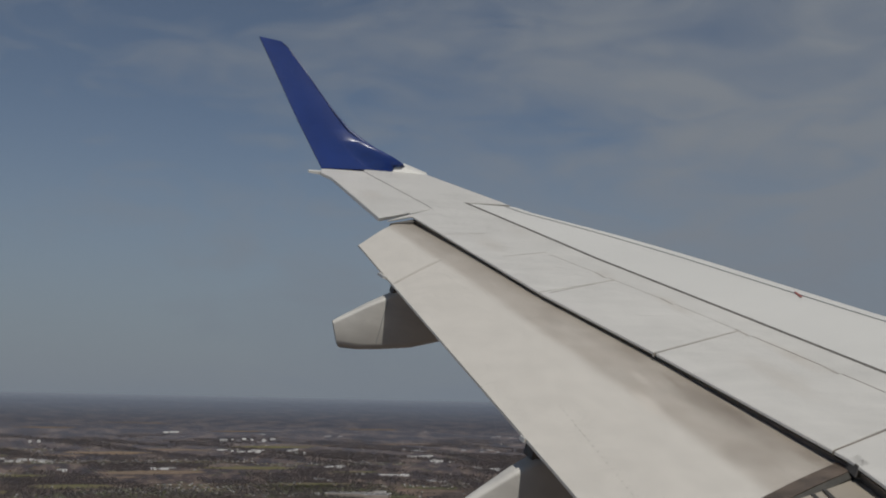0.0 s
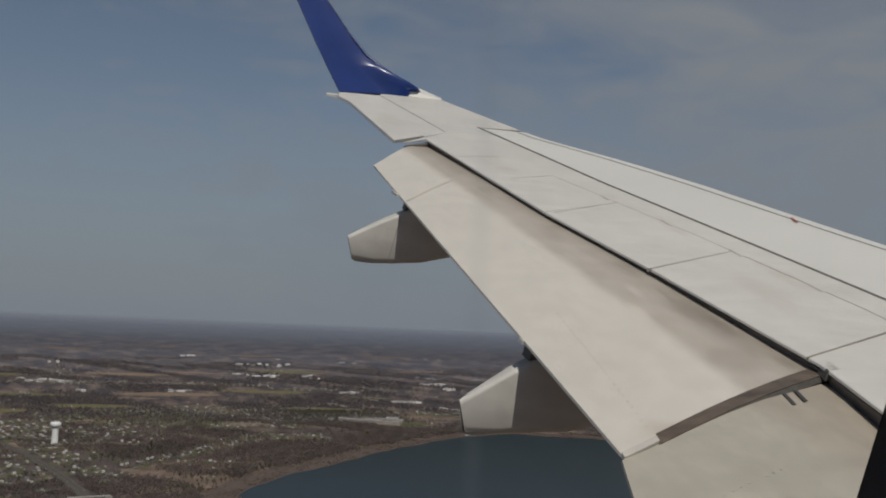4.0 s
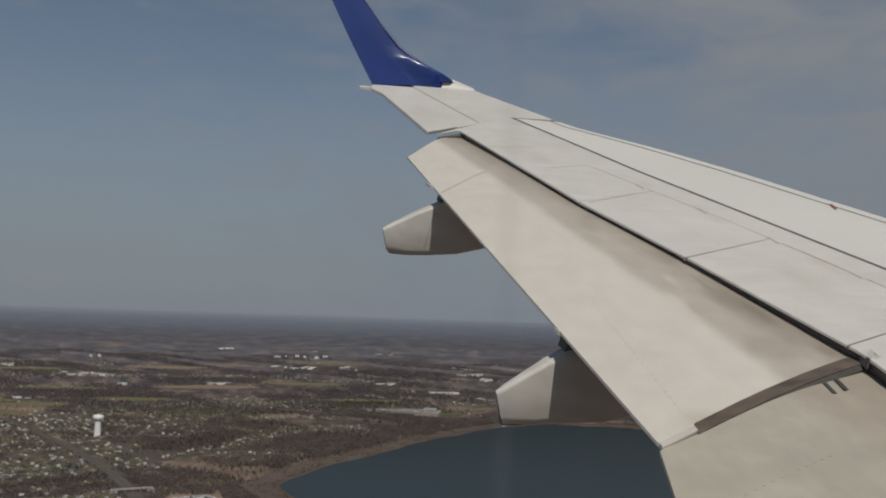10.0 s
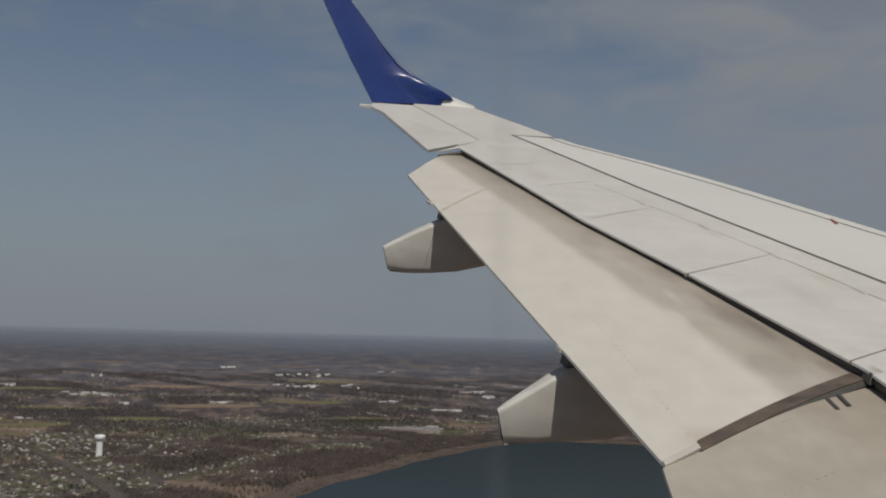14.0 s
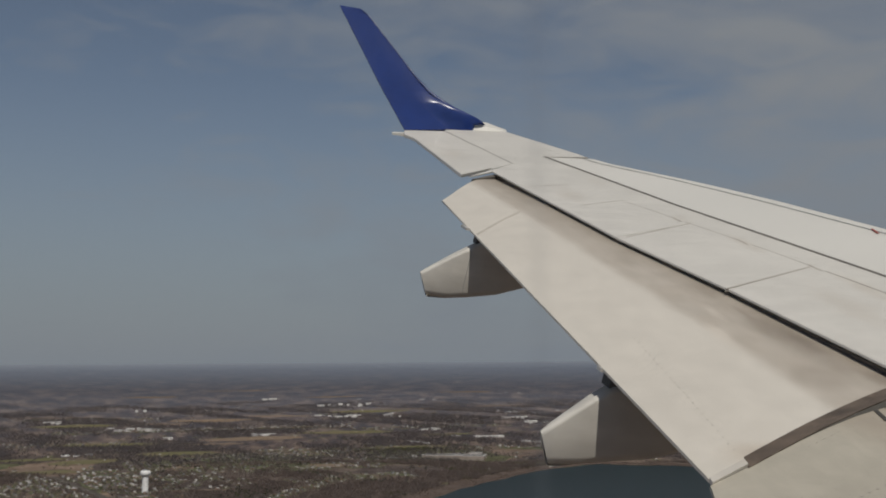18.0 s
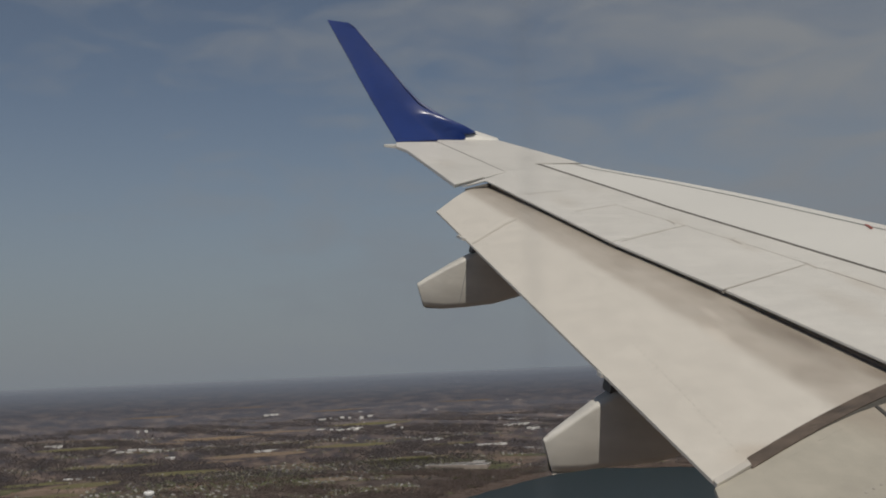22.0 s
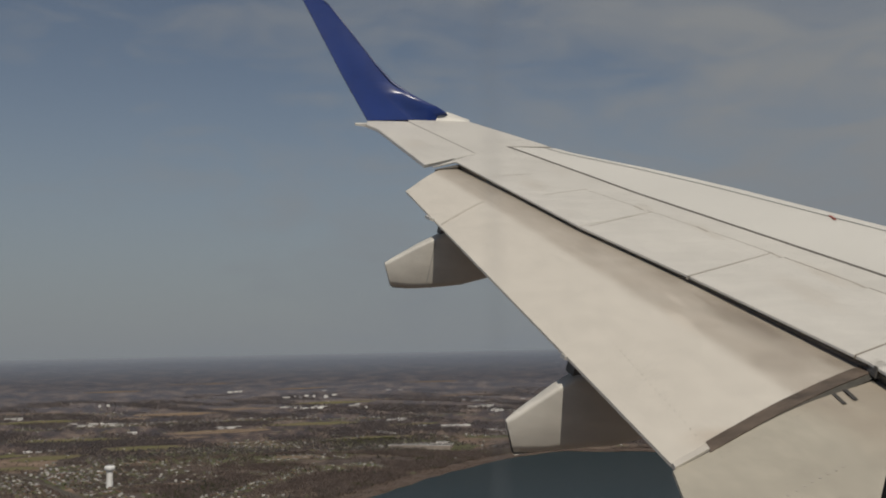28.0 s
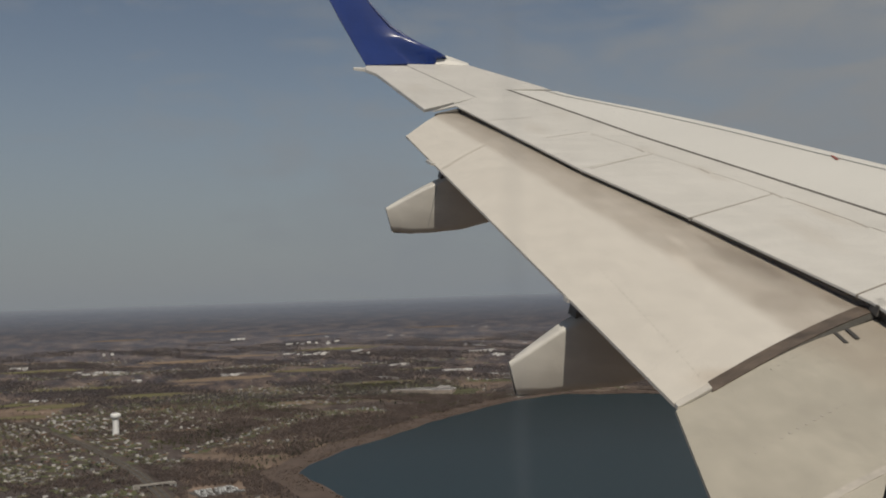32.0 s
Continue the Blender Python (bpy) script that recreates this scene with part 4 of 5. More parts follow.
    rb = n.new("ShaderNodeMapRange")
    rb.inputs["From Min"].default_value, rb.inputs["From Max"].default_value = 0.30, 0.48
    l.new(big.outputs["Fac"], rb.inputs["Value"])
    wood = n.new("ShaderNodeMix")
    wood.data_type = 'RGBA'
    wood.inputs["A"].default_value = (0.086, 0.070, 0.067, 1)
    l.new(rb.outputs["Result"], wood.inputs["Factor"])
    l.new(cells.outputs["Color"], wood.inputs["B"])
    hsv = n.new("ShaderNodeHueSaturation")
    l.new(wood.outputs["Result"], hsv.inputs["Color"])
    l.new(rng.outputs["Result"], hsv.inputs["Value"])
    l.new(hsv.outputs["Color"], b.inputs["Base Color"])
    return m


LAND = land_material()
az = np.radians(np.concatenate([np.linspace(-180, -14, 60, endpoint=False), np.linspace(-14, 34, 420, endpoint=False), np.linspace(34, 180, 53)]))
rad = np.concatenate([np.linspace(1, 1200, 14, endpoint=False), np.linspace(1200, 5000, 300, endpoint=False), 5000 * np.exp(np.linspace(0, 3.3, 110))])
A, D = np.meshgrid(az, rad)
PX, PY = D * np.sin(A), D * np.cos(A)
ld = np.full(PX.shape, 999.0)
near = (D > 950) & (D < 5000) & (A > radians(-14)) & (A < radians(44))
ld[near] = lake_distance(PX[near], PY[near])


def rise(x, y):
    """Gentle hills."""
    return 9 * np.sin(x / 610 + 1.1) * np.cos(y / 740) + 5 * np.sin(x / 233 + y / 310)


PZ = rise(PX, PY) * np.clip(ld / 400, 0, 1) * 0.5 * np.clip((D - 800) / 1000, 0, 1)
PZ = np.where(ld < 0, np.maximum(ld * 0.2, -4.0), PZ + 0.4 * (ld > 0))
gx, gy, gz, _ = lay(PX, PY, PZ)
plan = np.stack([PX, PY], -1) / 1000
cut = int(np.searchsorted(rad, 5000))
ground = grid_mesh("ground", gx[:cut + 1], gy[:cut + 1], gz[:cut + 1], LAND, plan[:cut + 1])
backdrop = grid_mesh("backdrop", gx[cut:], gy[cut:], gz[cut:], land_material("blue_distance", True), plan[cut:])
tagged(backdrop, "distant woods reaching the horizon, tinted with blue-grey haze", "distance", kind="structure")
tagged(ground, "brown spring countryside of bare woods and fields", "ground", kind="structure")

WATER = material("lake_water", (0.010, 0.024, 0.026), 0.3, vary=0.2, scale=0.01, bump=0.12, bump_scale=0.12, coords="Object")
WATER.node_tree.nodes["Principled BSDF"].inputs["Specular IOR Level"].default_value = 0.17
wet = ld < 14
index = np.arange(wet.size).reshape(wet.shape)
quads = np.stack([index[:-1, :-1], index[1:, :-1], index[1:, 1:], index[:-1, 1:]], -1)
quads = quads[wet[:-1, :-1] & wet[1:, :-1] & wet[1:, 1:] & wet[:-1, 1:]]
used, quads = np.unique(quads, return_inverse=True)
x, y, z, _ = lay(PX.ravel()[used], PY.ravel()[used], np.full(len(used), -0.25))
tagged(quick_mesh("lake", np.stack([x, y, z], -1), quads.reshape(-1, 4), WATER), "dark blue-green lake with calm water", "lake", kind="structure")

# reed bank along the lake
REED = material("reed_bank", (0.118, 0.084, 0.066), 0.95, vary=0.45, scale=0.02)
inner, outer = [], []
k = [i for i in range(len(SHORE_F)) if SHORE_F[i][1] > 1500 and SHORE_F[i][0] < 2300]
for i in k:
    p, q = Vector(SHORE_F[i - 1]), Vector(SHORE_F[(i + 1) % len(SHORE_F)])
    d = (q - p).normalized()
    nrm = Vector((-d.y, d.x))
    c = Vector(SHORE_F[i])
    if lake_distance(np.array([c.x + nrm.x * 20]), np.array([c.y + nrm.y * 20]))[0] < 0:
        nrm = -nrm
    w = 95 + 55 * noise.noise((c.x / 130, c.y / 130, 9))
    inner.append(c)
    outer.append(c + nrm * w)
I, O = np.array(inner), np.array(outer)
T = np.linspace(0, 1, 5)[:, None, None]
G = I[None] * (1 - T) + O[None] * T
hgt = np.array([0.0, 1.6, 1.9, 1.7, 0.3])[:, None] + rise(G[..., 0], G[..., 1]) * 0.02 + 0.5
x, y, z, _ = lay(G[..., 0], G[..., 1], hgt)
bank = grid_mesh("reed_bank", x, y, z, REED)
tagged(bank, "reddish brown reed bank along the lake", "reeds", kind="stuff")

# ---------------------------------------------------------------- houses
WALLS = [material("house_wall_" + n, c, 0.7, vary=0.1, scale=0.3, random_vary=0.12) for n, c in (("white", (0.63, 0.60, 0.545)), ("cream", (0.48, 0.43, 0.35)), ("grey", (0.29, 0.29, 0.29)), ("brick", (0.26, 0.165, 0.12)))]
ROOFS = [material("house_roof_" + n, c, 0.85, vary=0.2, scale=0.4, random_vary=0.2) for n, c in (("grey", (0.13, 0.125, 0.12)), ("brown", (0.09, 0.07, 0.06)), ("pale", (0.32, 0.31, 0.30)))]


def house_parts(w, d, h, r):
    """Walls with gables, and a pitched roof with eaves, as vertex and face lists."""
    a, b = w / 2, d / 2
    wall_v = [(-a, -b, 0), (a, -b, 0), (a, b, 0), (-a, b, 0), (-a, -b, h), (a, -b, h), (a, b, h), (-a, b, h), (-a, 0, h + r), (a, 0, h + r)]
    wall_f = [(0, 1, 5, 4), (2, 3, 7, 6), (1, 2, 6, 9, 5), (3, 0, 4, 8, 7)]
    e = 0.5
    k = r / b
    roof_v = []
    for z in (0.05, 0.35):
        roof_v += [(-a - e, -b - e, h - e * k + z), (a + e, -b - e, h - e * k + z), (a + e, 0, h + r + z), (-a - e, 0, h + r + z), (a + e, b + e, h - e * k + z), (-a - e, b + e, h - e * k + z)]
    roof_f = [(6, 7, 8, 9), (9, 8, 10, 11), (3, 2, 1, 0), (5, 4, 2, 3), (0, 1, 7, 6), (1, 2, 8, 7), (2, 4, 10, 8), (4, 5, 11, 10), (5, 3, 9, 11), (3, 0, 6, 9)]
    return wall_v, wall_f, roof_v, roof_f


WIN_DARK = material("house_window", (0.03, 0.035, 0.04), 0.1, vary=0.1, scale=1)
DOOR = material("house_door", (0.16, 0.08, 0.05), 0.5, vary=0.1, scale=1)
kinds = []
for i, (w, d, h, r) in enumerate(((9, 6.5, 3.6, 2.2), (10.5, 6.5, 2.8, 2.0), (8, 6.5, 4.2, 2.4), (10, 7, 3.8, 2.4), (10, 7, 2.8, 2.2), (8.5, 6.5, 4.0, 2.0))):
    wv, wf, rv, rf = house_parts(w, d, h, r)
    kinds.append((w, d, h, r, wv, wf, rv, rf))
HOUSE_LABELS = {"white": "white clapboard house with pitched roof among bare trees", "cream": "cream-coloured house with pitched roof among bare trees", "grey": "grey sided house with pitched roof among bare trees", "brick": "brown brick house with pitched roof among bare trees"}


def house_model(i):
    w, d, h, r, wv, wf, rv, rf = kinds[i % 6]
    wall = WALLS[(0, 1, 2, 2, 3, 0, 1, 3)[i % 8]]
    roof = ROOFS[(0, 1, 2, 0, 1, 2, 0)[i % 7]]
    name = wall.name.split("_")[-1]
    root = tagged(new("house"), HOUSE_LABELS[name], "house", "houses by the lake")
    link_mesh("wall", wv, wf, wall, root)
    link_mesh("roof", rv, rf, roof, root)
    bm = bmesh.new()
    box(bm, -0.6, 0.6, -d / 2 - 0.08, -d / 2 + 0.05, 0.0, 2.1)
    part("door", bm, DOOR, root)
    for x in (-w * 0.3, w * 0.3):
        bm = bmesh.new()
        box(bm, x - 0.8, x + 0.8, -d / 2 - 0.06, -d / 2 + 0.05, 1.0, 2.3)
        part("window", bm, WIN_DARK, root)
    return root


rng = random.Random(7)
# neighbourhoods: azimuth, distance, half-sizes along and across, street direction, number of streets
QUARTERS = [(-8.3, 1880, 150, 90, 25, 4), (-5.1, 1873, 170, 80, 22, 4), (-7.3, 2072, 200, 90, 20, 4), (-7.8, 2245, 220, 100, 15, 4), (-4.8, 2446, 240, 120, 15, 5), (-2.0, 2704, 220, 110, 12, 4), (0.7, 2925, 260, 110, 10, 4),
            (3.2, 3068, 240, 90, 10, 4), (6.5, 3248, 220, 70, 8, 3), (10.1, 2990, 150, 70, 15, 3), (11.8, 3021, 120, 60, 12, 2), (5.1, 2708, 160, 80, 14, 3), (7.5, 2468, 150, 50, 20, 2), (-9.7, 2500, 200, 110, 15, 4),
            (2.0, 4350, 420, 90, 5, 3), (-4, 4300, 300, 90, 10, 2), (-8.5, 3700, 260, 80, 5, 2), (15.5, 3300, 220, 50, 8, 2), (-7.5, 1560, 180, 100, 30, 4), (-3.8, 1530, 130, 80, 30, 3), (12.0, 4300, 300, 90, 5, 2), (-6.0, 5200, 300, 90, 5, 2), (-6.9, 2640, 110, 36, 6, 4), (4.4, 2060, 60, 40, 20, 2)]
spots = []
for qa, qd, hl, hw, turn, rows_n in QUARTERS:
    hl, hw, rows_n = hl * 1.5, hw * 1.5, int(rows_n * 1.5)
    cx, cy = polar(qa, qd)
    ca, sa = math.cos(radians(turn)), math.sin(radians(turn))
    for r in range(rows_n):
        v = -hw + 2 * hw * (r + 0.5) / rows_n
        u = -hl
        bend = rng.uniform(-40, 40)
        while u < hl:
            u += rng.uniform(24, 40)
            if rng.random() < 0.16:
                u += rng.uniform(20, 90)
            for side in (-1, 1):
                if rng.random() < (0.42 if qd < 2400 else 0.3):
                    continue
                vv = v + side * rng.uniform(13, 18) + bend * math.sin(u / hl * 1.7)
                x, y = cx + u * ca - vv * sa, cy + u * sa + vv * ca
                spots.append((x, y, radians(turn) + (0 if side < 0 else math.pi) + rng.uniform(-0.2, 0.2) + (math.pi / 2 if rng.random() < 0.2 else 0)))
# two rows of houses along the lakeside road
LAKESIDE = [polar(*p) for p in ((0.6, 1990), (1.9, 2075), (5.2, 2300), (7.2, 2425))]
for q0, q1 in zip(LAKESIDE, LAKESIDE[1:]):
    a, b = Vector(q0), Vector(q1)
    side = Vector((-(b - a).y, (b - a).x)).normalized()
    k = int((b - a).length / 25)
    for i in range(k):
        for off in (-19, 19):
            if rng.random() < 0.9:
                p = a.lerp(b, (i + rng.uniform(-0.15, 0.15)) / k) + side * (off + rng.uniform(-3, 3))
                spots.append((p.x, p.y, math.atan2((b - a).y, (b - a).x) + (math.pi if off > 0 else 0)))
for _ in range(520):
    x, y = polar(rng.uniform(-11, 26), rng.uniform(1200, 6500))
    spots.append((x, y, rng.uniform(0, 6.3)))
SX = np.array([s[0] for s in spots])
SY = np.array([s[1] for s in spots])
SA = np.array([s[2] for s in spots])
ROAD_D, ROAD_A = [1350, 1800, 2250, 2700, 3300, 4125], [0.9, 0.6, -0.4, -2.1, -4.7, -8.0]


def off_road(x, y):
    a, d = np.degrees(np.arctan2(x, y)), np.hypot(x, y)
    return (d > 4150) | (np.abs(np.radians(a - np.interp(d, ROAD_D, ROAD_A)) * d) > 25)


keep = (lake_distance(SX, SY) > 105) & off_road(SX, SY) & (np.hypot(SX - polar(2.0, 1560)[0], SY - polar(2.0, 1560)[1]) > 110)
SX, SY, SA = SX[keep], SY[keep], SA[keep]
order = np.argsort(np.hypot(SX, SY))
SX, SY, SA = SX[order], SY[order], SA[order]


def site(x, y):
    return float(rise(np.array(x), np.array(y))) * 0.5 * min(1.0, max(0.0, float(lake_distance(np.array([x]), np.array([y]))[0]) / 400)) + 0.3


LAWN = material("spring_lawn", (0.084, 0.098, 0.042), 0.95, vary=0.35, scale=0.02, color2=(0.11, 0.10, 0.05))
co, fc = [], []
for i in range(0, min(3600, len(SX))):
    if rng.random() < 0.22:
        continue
    k0 = len(co)
    r0 = rng.uniform(13, 27)
    for j in range(7):
        a = j * 2 * math.pi / 7
        q = r0 * rng.uniform(0.6, 1.25)
        co.append((SX[i] + q * math.cos(a), SY[i] + q * math.sin(a)))
    fc.append([k0 + j for j in range(7)])
lc = np.array(co)
lz = rise(lc[:, 0], lc[:, 1]) * 0.5 * np.clip(lake_distance(lc[:, 0], lc[:, 1]) / 400, 0, 1) + 1.0
x, y, z, _ = lay(lc[:, 0], lc[:, 1], lz)
lawns = quick_mesh("lawns", np.stack([x, y, z], -1), np.array(fc), LAWN)
tagged(lawns, "green spring lawns round the houses", "lawns", kind="stuff")

models = {}
for i in range(min(240, len(SX))):
    x, y, z, s = (float(v) for v in lay(SX[i], SY[i], site(SX[i], SY[i])))
    m = Matrix.Translation((x, y, z)) @ Matrix.Rotation(SA[i], 4, 'Z') @ Matrix.Diagonal((s, s, s, 1))
    key = rng.randrange(24)
    if key not in models:
        models[key] = house_model(key)
        models[key].matrix_basis = m
    else:
        copy_thing(models[key], m)
# the many houses farther off
for mi, wall in enumerate(WALLS):
    co, fc, base = [], [], 0
    rco, rfc, rbase = [[], [], []], [[], [], []], [0, 0, 0]
    for i in range(240, len(SX)):
        if (i * 7 + i // 5) % 5 != mi and not (mi == 3 and (i * 7 + i // 5) % 5 == 4):
            continue
        w, d, h, r, wv, wf, rv, rf = kinds[i % 6]
        x, y, z, s = (float(v) for v in lay(SX[i], SY[i], site(SX[i], SY[i]) if i % 3 == 0 else 1.0))
        ca, sa = math.cos(SA[i]) * s, math.sin(SA[i]) * s
        co += [(x + ca * px - sa * py, y + sa * px + ca * py, z + s * pz) for px, py, pz in wv]
        fc += [tuple(base + j for j in f) for f in wf]
        base += len(wv)
        q = i % 3
        rco[q] += [(x + ca * px - sa * py, y + sa * px + ca * py, z + s * pz) for px, py, pz in rv]
        rfc[q] += [tuple(rbase[q] + j for j in f) for f in rf]
        rbase[q] += len(rv)
    town = tagged(link_mesh("distant_houses", co, fc, wall), "many small houses scattered between bare woods", "houses", kind="stuff")
    for q in range(3):
        if rco[q]:
            link_mesh("roofs", rco[q], rfc[q], ROOFS[q], town)

# ---------------------------------------------------------------- large pale buildings
SHED_WALL = material("pale_shed_wall", (0.62, 0.61, 0.59), 0.6, vary=0.1, scale=0.1, random_vary=0.1)
SHED_ROOF = material("white_flat_roof", (0.82, 0.81, 0.79), 0.6, vary=0.12, scale=0.06, random_vary=0.12)
SHED_GREY = material("grey_flat_roof", (0.27, 0.27, 0.275), 0.7, vary=0.2, scale=0.06, random_vary=0.2)


def shed(az_, d, w, dep, h, turn, white=True, blocks=1):
    w, dep, h = w * 0.9, dep * 1.0, h * 0.6
    x0, y0 = polar(az_, d)
    x, y, z, s = (float(v) for v in lay(x0, y0, site(x0, y0)))
    root = tagged(new("warehouse"), "long low warehouse with a white flat roof" if white else "long low warehouse with a grey flat roof", "warehouse", "warehouses")
    root.matrix_basis = Matrix.Translation((x, y, z)) @ Matrix.Rotation(radians(turn), 4, 'Z') @ Matrix.Diagonal((s, s, s, 1))
    for b in range(blocks):
        ox, oy = b * w * 0.72, b * dep * 0.55
        ww, dd, hh = w * (1 - 0.25 * b), dep * (1 - 0.2 * b), h * (1 + 0.2 * b)
        part("wall", bevel(box(bmesh.new(), ox - ww / 2, ox + ww / 2, oy - dd / 2, oy + dd / 2, -14, hh), 0.15, 1), SHED_WALL, root)
        part("roof", bevel(box(bmesh.new(), ox - ww / 2 + 0.6, ox + ww / 2 - 0.6, oy - dd / 2 + 0.6, oy + dd / 2 - 0.6, hh - 0.4, hh + 0.35), 0.1, 1), SHED_ROOF if white else SHED_GREY, root)
        for k in range(3):
            ux = ox - ww * 0.3 + k * ww * 0.3
            part("roof_unit", box(bmesh.new(), ux - 2, ux + 2, oy - 1.5, oy + 1.5, hh + 0.3, hh + 2.2), SHED_GREY, root)
        n = max(2, int(ww / 14)) if d < 4500 else 0
        for k in range(n):
            dx = ox - ww / 2 + (k + 0.5) * ww / n
            part("loading_door", box(bmesh.new(), dx - 2, dx + 2, oy - dd / 2 - 0.1, oy - dd / 2 + 0.2, 0, 4), WIN_DARK, root)
    return root


shed_rng = random.Random(21)
# trading estates and mills beyond the lake: bearing, distance, spread of bearing and distance, number
for ca, cd, sa, sd, count in ((7.0, 5225, 1.3, 130, 9), (9.5, 5286, 0.9, 150, 6), (7.4, 6612, 1.8, 200, 8), (11.5, 3509, 0.5, 40, 3), (14.6, 3779, 1.3, 60, 5), (16.8, 4920, 1.0, 80, 6), (18.2, 4640, 0.9, 90, 6), (17.3, 3565, 0.9, 45, 4), (20.5, 4200, 1.2, 90, 5),
                              (-3.5, 6003, 0.4, 40, 2), (-2.1, 3929, 0.4, 30, 2), (-8.0, 5000, 1.0, 80, 4), (12.2, 4150, 0.8, 60, 4), (-6.3, 3260, 0.8, 25, 3), (3.2, 7600, 0.6, 100, 3), (-4.3, 4480, 2.0, 150, 9), (2.6, 3950, 0.8, 50, 4)):
    for j in range(count):
        size = shed_rng.uniform(20, 72)
        shed(ca + shed_rng.uniform(-sa, sa), cd + shed_rng.uniform(-sd, sd), size, shed_rng.uniform(18, 40), shed_rng.uniform(4, 7), shed_rng.choice((4, 8, -6, 12, 90)), shed_rng.random() < 0.7, 2 if size > 58 else 1)

# pale roofs of the towns beyond, haze put into their grey
FAR_ROOF = material("weathered_pale_roof", (0.44, 0.44, 0.45), 0.7, vary=0.3, scale=0.01)
far_rng = random.Random(33)
co, fc = [], []
for _ in range(11):
    az_, d0 = radians(far_rng.uniform(-12, 27)), 6800 * math.exp(far_rng.uniform(0, 0.75))
    for _ in range(far_rng.randrange(2, 7)):
        a = az_ + far_rng.gauss(0, 0.018)
        d = d0 + far_rng.gauss(0, 170)
        x0, y0 = d * math.sin(a), d * math.cos(a)
        w, dep, h = far_rng.uniform(7, 30), far_rng.uniform(8, 30), far_rng.uniform(3, 6)
        k0 = len(co)
        co += [(x0 + sx * w, y0 + sy * dep, z) for z in (-6, h) for sx, sy in ((-1, -1), (1, -1), (1, 1), (-1, 1))]
        fc += [[k0 + i for i in q] for q in ((4, 5, 6, 7), (0, 1, 5, 4), (1, 2, 6, 5), (2, 3, 7, 6), (3, 0, 4, 7))]
co = np.array(co)
x, y, z, _ = lay(co[:, 0], co[:, 1], co[:, 2])
tagged(quick_mesh("distant_roofs", np.stack([x, y, z], -1), np.array(fc), FAR_ROOF), "pale roofs of distant towns", "buildings", kind="stuff")

# ---------------------------------------------------------------- water tower
x0, y0 = polar(-3.1, 2330)
tower = tagged(new("water_tower"), "tall white water tower with broad bulbous tank", "water tower")
x, y, z, k = (float(v) for v in lay(x0, y0, site(x0, y0)))
tower.location, tower.scale = (x, y, z), (k * 1.3, k * 1.3, k * 1.3)
TOWER = material("tower_white", (0.8, 0.8, 0.79), 0.45, vary=0.05, scale=0.3)


def turned(profile, n=28):
    return loft([[(r * math.cos(2 * math.pi * i / n), r * math.sin(2 * math.pi * i / n), z) for i in range(n)] for r, z in profile])


part("column", turned([(8.6, -1), (8.0, 4), (7.6, 20), (7.6, 40)]), TOWER, tower, smooth=True)
part("tank", turned([(7.6, 39.8), (11.4, 43), (12.8, 46), (12.8, 50), (11.6, 52.4), (7.9, 54.3), (1.2, 55.2)]), TOWER, tower, smooth=True)
part("rail", turned([(8.4, 53.9), (8.4, 55.2), (8.2, 55.2), (8.2, 53.9)]), METAL, tower)

# ---------------------------------------------------------------- highway with an overbridge
ROAD = material("worn_asphalt", (0.088, 0.081, 0.074), 0.9, vary=0.2, scale=0.05)
VERGE = material("dry_grass_verge", (0.105, 0.082, 0.058), 0.95, vary=0.3, scale=0.02)
LINE_A = [polar(*p) for p in ((-8.0, 2750), (-4.7, 2200), (-2.1, 1800), (-0.4, 1500), (0.6, 1200), (0.9, 900))]


def ribbon(name, line, off, width, lift, mat, label, cat, kind="structure"):
    pts = []
    for (xa, ya), (xb, yb) in zip(line, line[1:]):
        for i in range(24):
            pts.append((xa + (xb - xa) * i / 24, ya + (yb - ya) * i / 24))
    pts = np.array(pts)
    ker = np.ones(15) / 15
    sm = np.stack([np.convolve(np.pad(pts[:, j], 7, mode='edge'), ker, 'valid') for j in (0, 1)], 1)
    d = np.gradient(sm, axis=0)
    d /= np.linalg.norm(d, axis=1)[:, None]
    nrm = np.stack([-d[:, 1], d[:, 0]], 1)
    G = np.stack([sm + nrm * (off - width / 2), sm + nrm * (off - width / 2), sm + nrm * (off + width / 2), sm + nrm * (off + width / 2)])
    base = np.array([site(x, y) for x, y in sm])
    H = np.stack([base - 2, base + lift, base + lift, base - 2])
    x, y, z, _ = lay(G[..., 0], G[..., 1], H)
    return tagged(grid_mesh(name, x, y, z, mat, smooth=False), label, cat, kind=kind)


ribbon("highway_verge", LINE_A, 0, 32, 1.6, VERGE, "dry grass verge of the highway", "verge")
ribbon("highway_lane", LINE_A, 7.5, 7.5, 2.0, ROAD, "pale asphalt highway carriageway", "road")
ribbon("highway_lane", LINE_A, -7.5, 7.5, 2.0, ROAD, "pale asphalt highway carriageway", "road")
ribbon("lakeside_road", LAKESIDE, 0, 8, 1.4, ROAD, "narrow asphalt road between lakeside houses", "road")
bx, by = polar(-1.2, 1640)
bridge = tagged(new("road_bridge"), "concrete road bridge over the highway", "bridge")
bridge.matrix_basis = Matrix.Translation((bx, by, site(bx, by))) @ Matrix.Rotation(radians(18), 4, 'Z')
CONC = material("bridge_concrete", (0.36, 0.34, 0.31), 0.85, vary=0.2, scale=0.1)
part("deck", bevel(box(bmesh.new(), -48, 48, -5, 5, 6.5, 8), 0.2, 1), CONC, bridge)
